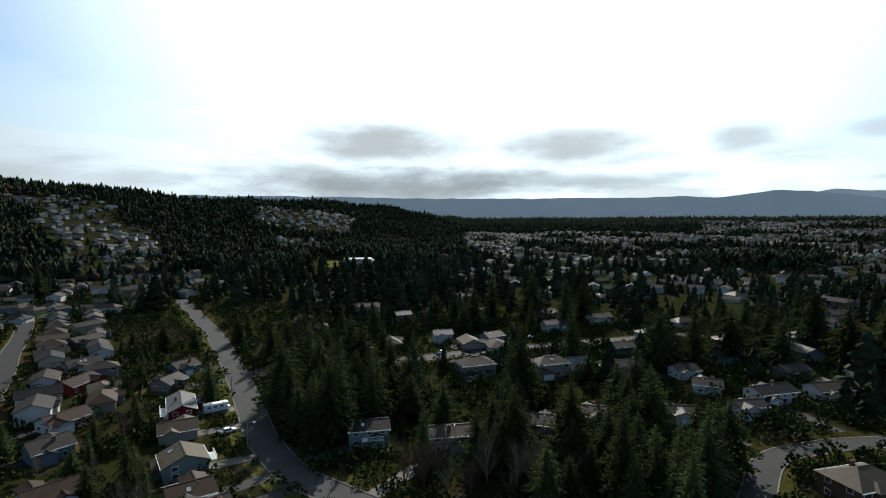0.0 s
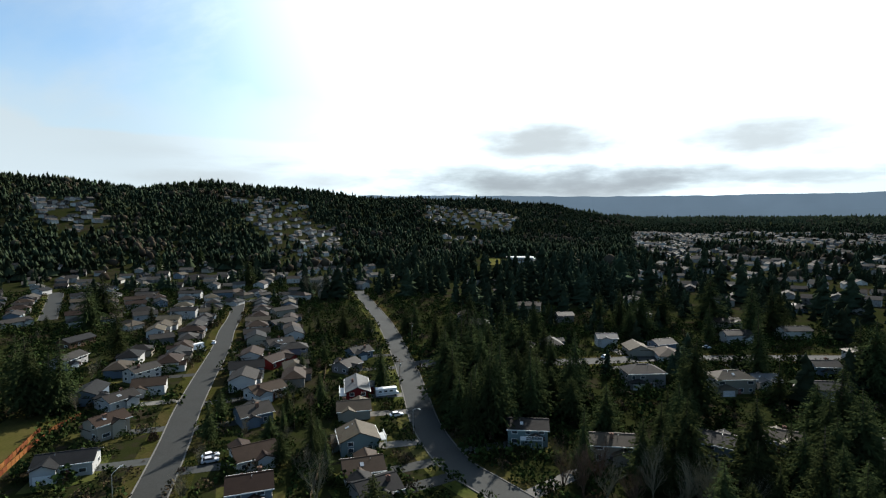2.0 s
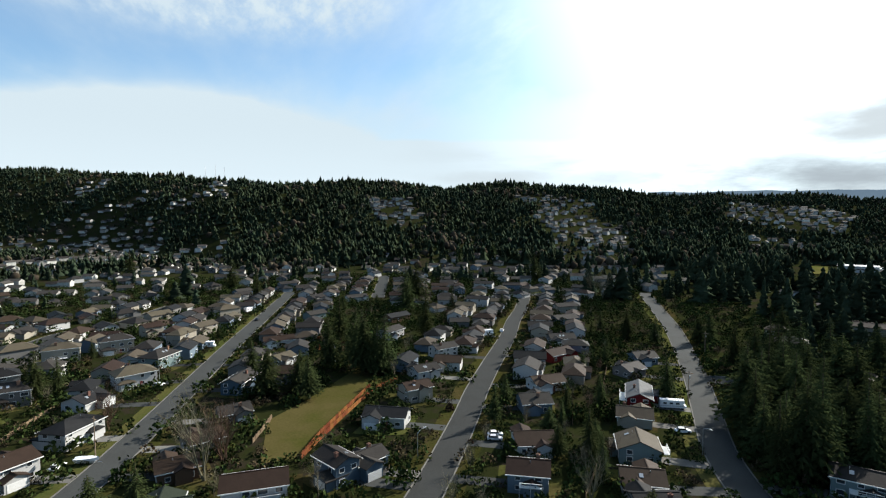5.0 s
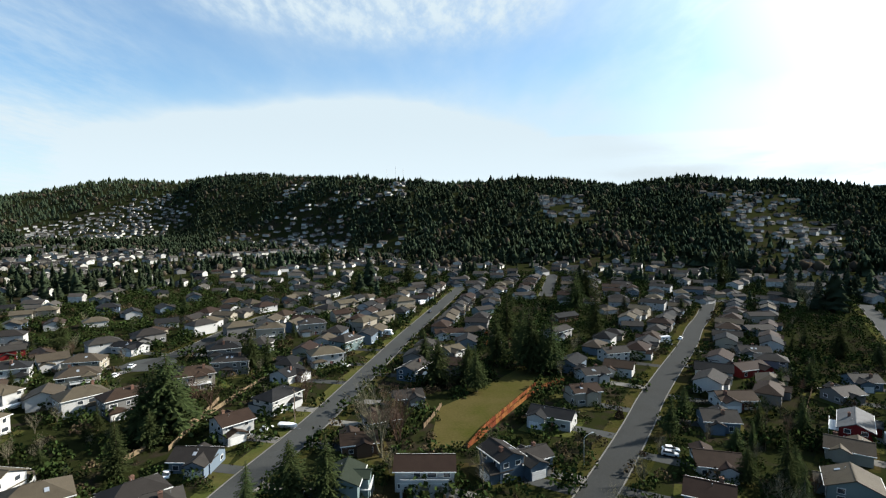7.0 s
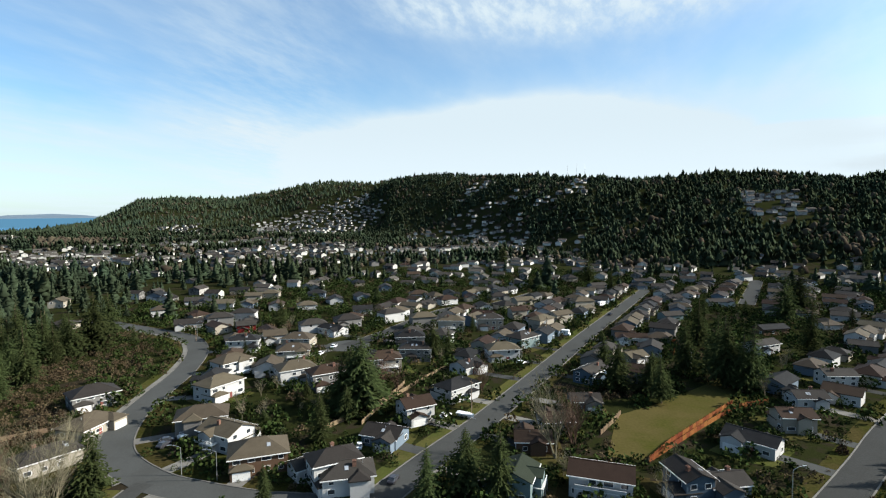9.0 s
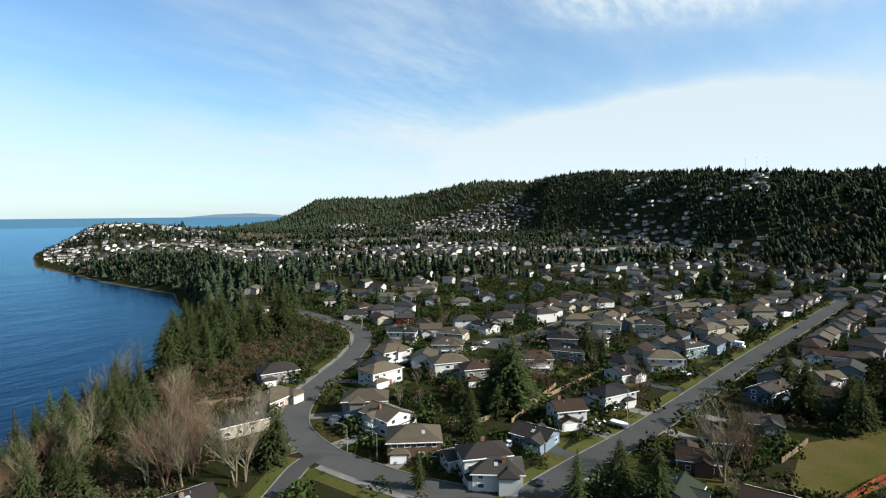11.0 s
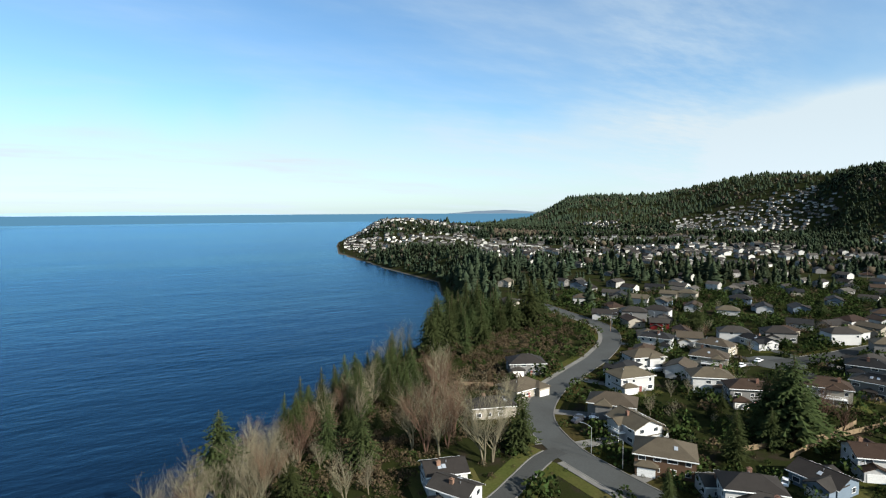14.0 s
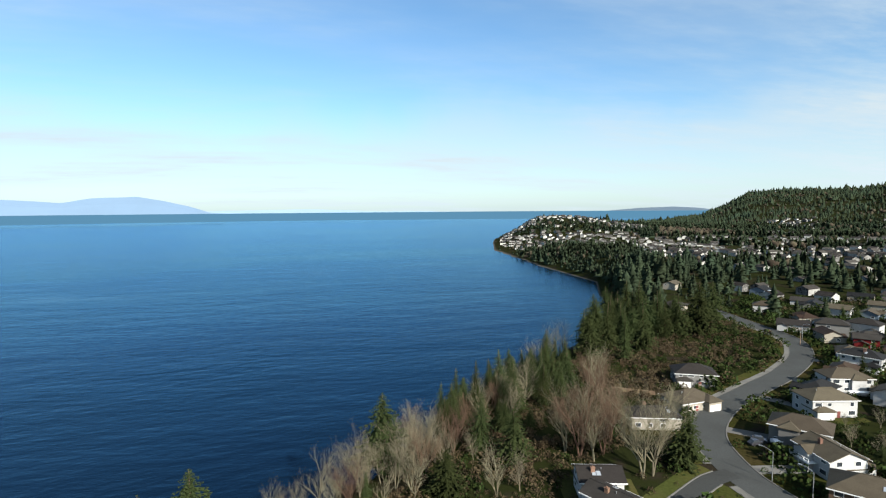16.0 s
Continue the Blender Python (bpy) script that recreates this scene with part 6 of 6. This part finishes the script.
car(-222.3, -119.1, 177, "white")
camper(-386.3, 9.0, 141, "white")
car(-512.7, 44.8, 153, "white")
car(-136.6, 68.9, 64, "silver")
car(-369.5, 31.5, 150, "silver")
car(-331.9, -144.4, 177, "dark")
car(-125.5, -109.9, -170, "dark")
car(-95.8, 232.9, 68, "white")
car(-79.7, 261.9, 49, "white")
car(-64.7, 279.1, 59, "white")
car(-119.2, -45.2, 179, "dark")
car(-351.4, 12.8, 161, "dark")
boat(-186.0, -134.3, 149, "white")
boat(-163.0, -37.3, 72, "white")
boat(-128.2, -111.7, 163, "white")
street_lamp(-133.2, 44.3)
street_lamp(-108.7, -97.3)
street_lamp(-108.8, -87.1)
street_lamp(-107.1, 116.4)
street_lamp(-237.9, 40.8)
street_lamp(-262.1, -190.0)
street_lamp(-240.5, -201.7)
street_lamp(-352.0, 178.1)
street_lamp(-232.1, -28.0)
utility_pole(-164.6, -35.7, 12.0)
utility_pole(-229.9, -193.7, 8.5)
utility_pole(-137.7, 142.6, 12.0)
utility_pole(-275.6, -20.8, 12.0)
utility_pole(-183.7, 199.4, 11.4)
utility_pole(-454.6, 63.6, 12.0)
utility_pole(-322.4, 32.6, 11.7)
utility_pole(-490.7, -254.7, 12.0)
utility_pole(-594.2, -207.0, 12.0)
utility_pole(6.1, 370.9, 12.0)
fence([(-144.9, 15.5), (-169.6, 31.1), (-193.0, 46.9), (-201.5, 59.0)], "orange")
fence([(-279.6, 29.4), (-285.8, 42.5), (-259.3, 37.1)], "orange")
fence([(-146.0, 15.9), (-159.4, 22.7), (-175.1, 32.7), (-197.8, 47.1)], "orange")
fence([(-164.4, -69.6), (-176.8, -65.6), (-207.9, -59.3), (-238.1, -46.8)], "pale")
fence([(-160.0, 3.7), (-175.5, 9.5)], "pale")
fence([(-298.4, -124.9), (-330.2, -115.6)], "pale")
fence([(-109.6, -164.5), (-121.0, -155.6)], "pale")
fence([(-139.7, -77.3), (-151.7, -73.2)], "pale")
fence([(-221.3, -158.1), (-241.2, -157.6)], "pale")
fence([(-162.2, 4.6), (-178.4, 10.2)], "pale")
fence([(-251.0, -175.9), (-223.0, -137.9)], "pale")
fence([(-238.7, -62.7), (-273.9, -41.8)], "pale")
fence([(-137.8, 96.2), (-162.9, 113.8)], "pale")
fence([(-151.8, 117.3), (-186.1, 147.1)], "pale")
fence([(-99.7, 73.4), (-122.9, 97.0)], "pale")
fence([(-190.5, -67.3), (-149.5, -66.9)], "pale")
fence([(-180.3, -112.0), (-188.1, -94.6)], "pale")
fence([(-74.7, 191.4), (-66.4, 187.3)], "pale")
fence([(-15.3, 234.4), (-18.6, 247.3)], "pale")


def cable(a, b):
    sh = Shape()
    for off in (-1.1, 0.0, 1.1):
        p = None
        for k in range(13):
            t = k / 12
            q = Vector((a[0] + (b[0] - a[0]) * t + off * 0.8, a[1] + (b[1] - a[1]) * t + off * 0.55, LEVEL + a[2] - 0.6 + (b[2] - a[2]) * t - 4 * 0.9 * t * (1 - t)))
            if p:
                sh.tube(p, q, 0.02, 0.02, 3, cap=False)
            p = q
    return sh


for a, b in (((-120, 121, 10), (-165, 160, 10)), ((-165, 160, 10), (-213, 197, 10))):
    tagged(new("power_cables", cable(a, b).mesh("power_cables", RUBBER)), "thin black power cables along the road", "cable", kind="stuff")


# ---- undergrowth ----
def undergrowth(name, label, ring, count, mat, low, high, seed, gap_road=0.5, house_f=0.85, flat=1.25):
    """Many small bushes, each a loose heap of leaf tufts."""
    g = np.random.default_rng(seed)
    ring_a = np.array(ring)
    xs = g.uniform(ring_a[:, 0].min(), ring_a[:, 0].max(), count * 6)
    ys = g.uniform(ring_a[:, 1].min(), ring_a[:, 1].max(), count * 6)
    ok = np.array([in_ring(ring, x, y) for x, y in zip(xs, ys)])
    ok &= ~np.array([in_ring(FIELD, x, y) for x, y in zip(xs, ys)])
    ok &= coast_distance(xs, ys) > 6
    xs, ys = xs[ok], ys[ok]
    for pts, f, gap in ((np.array(ROAD_PTS), 1.0, gap_road + 0.8), (np.array(HOUSE_PTS), house_f, 0.0)):
        d = np.hypot(xs[:, None] - pts[None, :, 0], ys[:, None] - pts[None, :, 1]) - pts[None, :, 2] * f - gap
        keep = d.min(1) > 0
        xs, ys = xs[keep], ys[keep]
    lump = np.array([noise.noise(Vector((x * 0.06, y * 0.06, seed))) for x, y in zip(xs, ys)])
    keep = lump > g.uniform(-0.7, 0.45, len(xs))
    xs, ys = xs[keep][:count], ys[keep][:count]
    n, k = len(xs), 64
    h = low + (high - low) * g.random(n) ** 1.8
    z = height(xs, ys)
    a, u = g.uniform(0, 6.283, (n, k)), g.uniform(0, 1, (n, k))
    r = np.sqrt(1 - u * u * 0.9) * 0.6 * flat * g.uniform(0.6, 1.15, (n, k))
    c = np.stack([xs[:, None] + h[:, None] * r * np.cos(a), ys[:, None] + h[:, None] * r * np.sin(a), z[:, None] + h[:, None] * (0.05 + 0.85 * u * g.uniform(0.8, 1.15, (n, k)))], -1)
    t = g.normal(0, 1, (n, k, 3))
    t /= np.linalg.norm(t, axis=-1, keepdims=True)
    b = np.cross(t, g.normal(0, 1, (n, k, 3)))
    b /= np.linalg.norm(b, axis=-1, keepdims=True)
    s = (h[:, None] * g.uniform(0.08, 0.17, (n, k)))[..., None]
    V = np.stack([c + t * s, c + b * s * 0.8, c - t * s, c - b * s * 0.8], 2).reshape(-1, 3)
    m = n * k
    me = bpy.data.meshes.new(name)
    me.vertices.add(len(V))
    me.vertices.foreach_set("co", V.ravel())
    me.loops.add(m * 4)
    me.loops.foreach_set("vertex_index", np.arange(m * 4, dtype=np.int32))
    me.polygons.add(m)
    me.polygons.foreach_set("loop_start", np.arange(0, m * 4, 4, dtype=np.int32))
    me.materials.append(mat)
    me.update(calc_edges=True)
    tagged(new(name, me), label, "shrubs", kind="stuff")


GARDENS = [(-30, 60), (-60, 20), (-80, -40), (-60, -95), (-110, -130), (-300, -320), (-560, -200), (-620, 60), (-480, 330), (-200, 330), (120, 330), (60, 90)]
LEAF_I = material("garden evergreen leaves", (0.020, 0.029, 0.009), 0.8, 0.9, 0.05, 3.0, 0.0, per="island", spec=0.0)
THICKET = material("brown winter thicket", (0.052, 0.039, 0.023), 0.9, 0.7, 0.05, 3.0, 0.0, per="island", spec=0.0)
undergrowth("garden_bushes", "dark evergreen garden bushes and hedges", GARDENS, 10500, LEAF_I, 0.7, 5.2, 3)
undergrowth("garden_winter_bushes", "brown leafless garden bushes", GARDENS, 3200, THICKET, 0.5, 3.6, 6)
undergrowth("bluff_thicket", "tangled brown thicket on the bluff", BLUFF, 3600, THICKET, 0.6, 2.6, 9)
undergrowth("bluff_bushes", "dark green bushes on the bluff", BLUFF, 450, LEAF_I, 0.6, 3.0, 12)
WOODS = [(-30, 60), (-60, 100), (-95, 118), (-170, 185), (-190, 260), (-40, 380), (140, 340), (120, 200), (70, 130), (20, 90)]
undergrowth("wood_undergrowth", "dark undergrowth beneath the firs", WOODS, 3000, LEAF_I, 0.8, 4.5, 15)
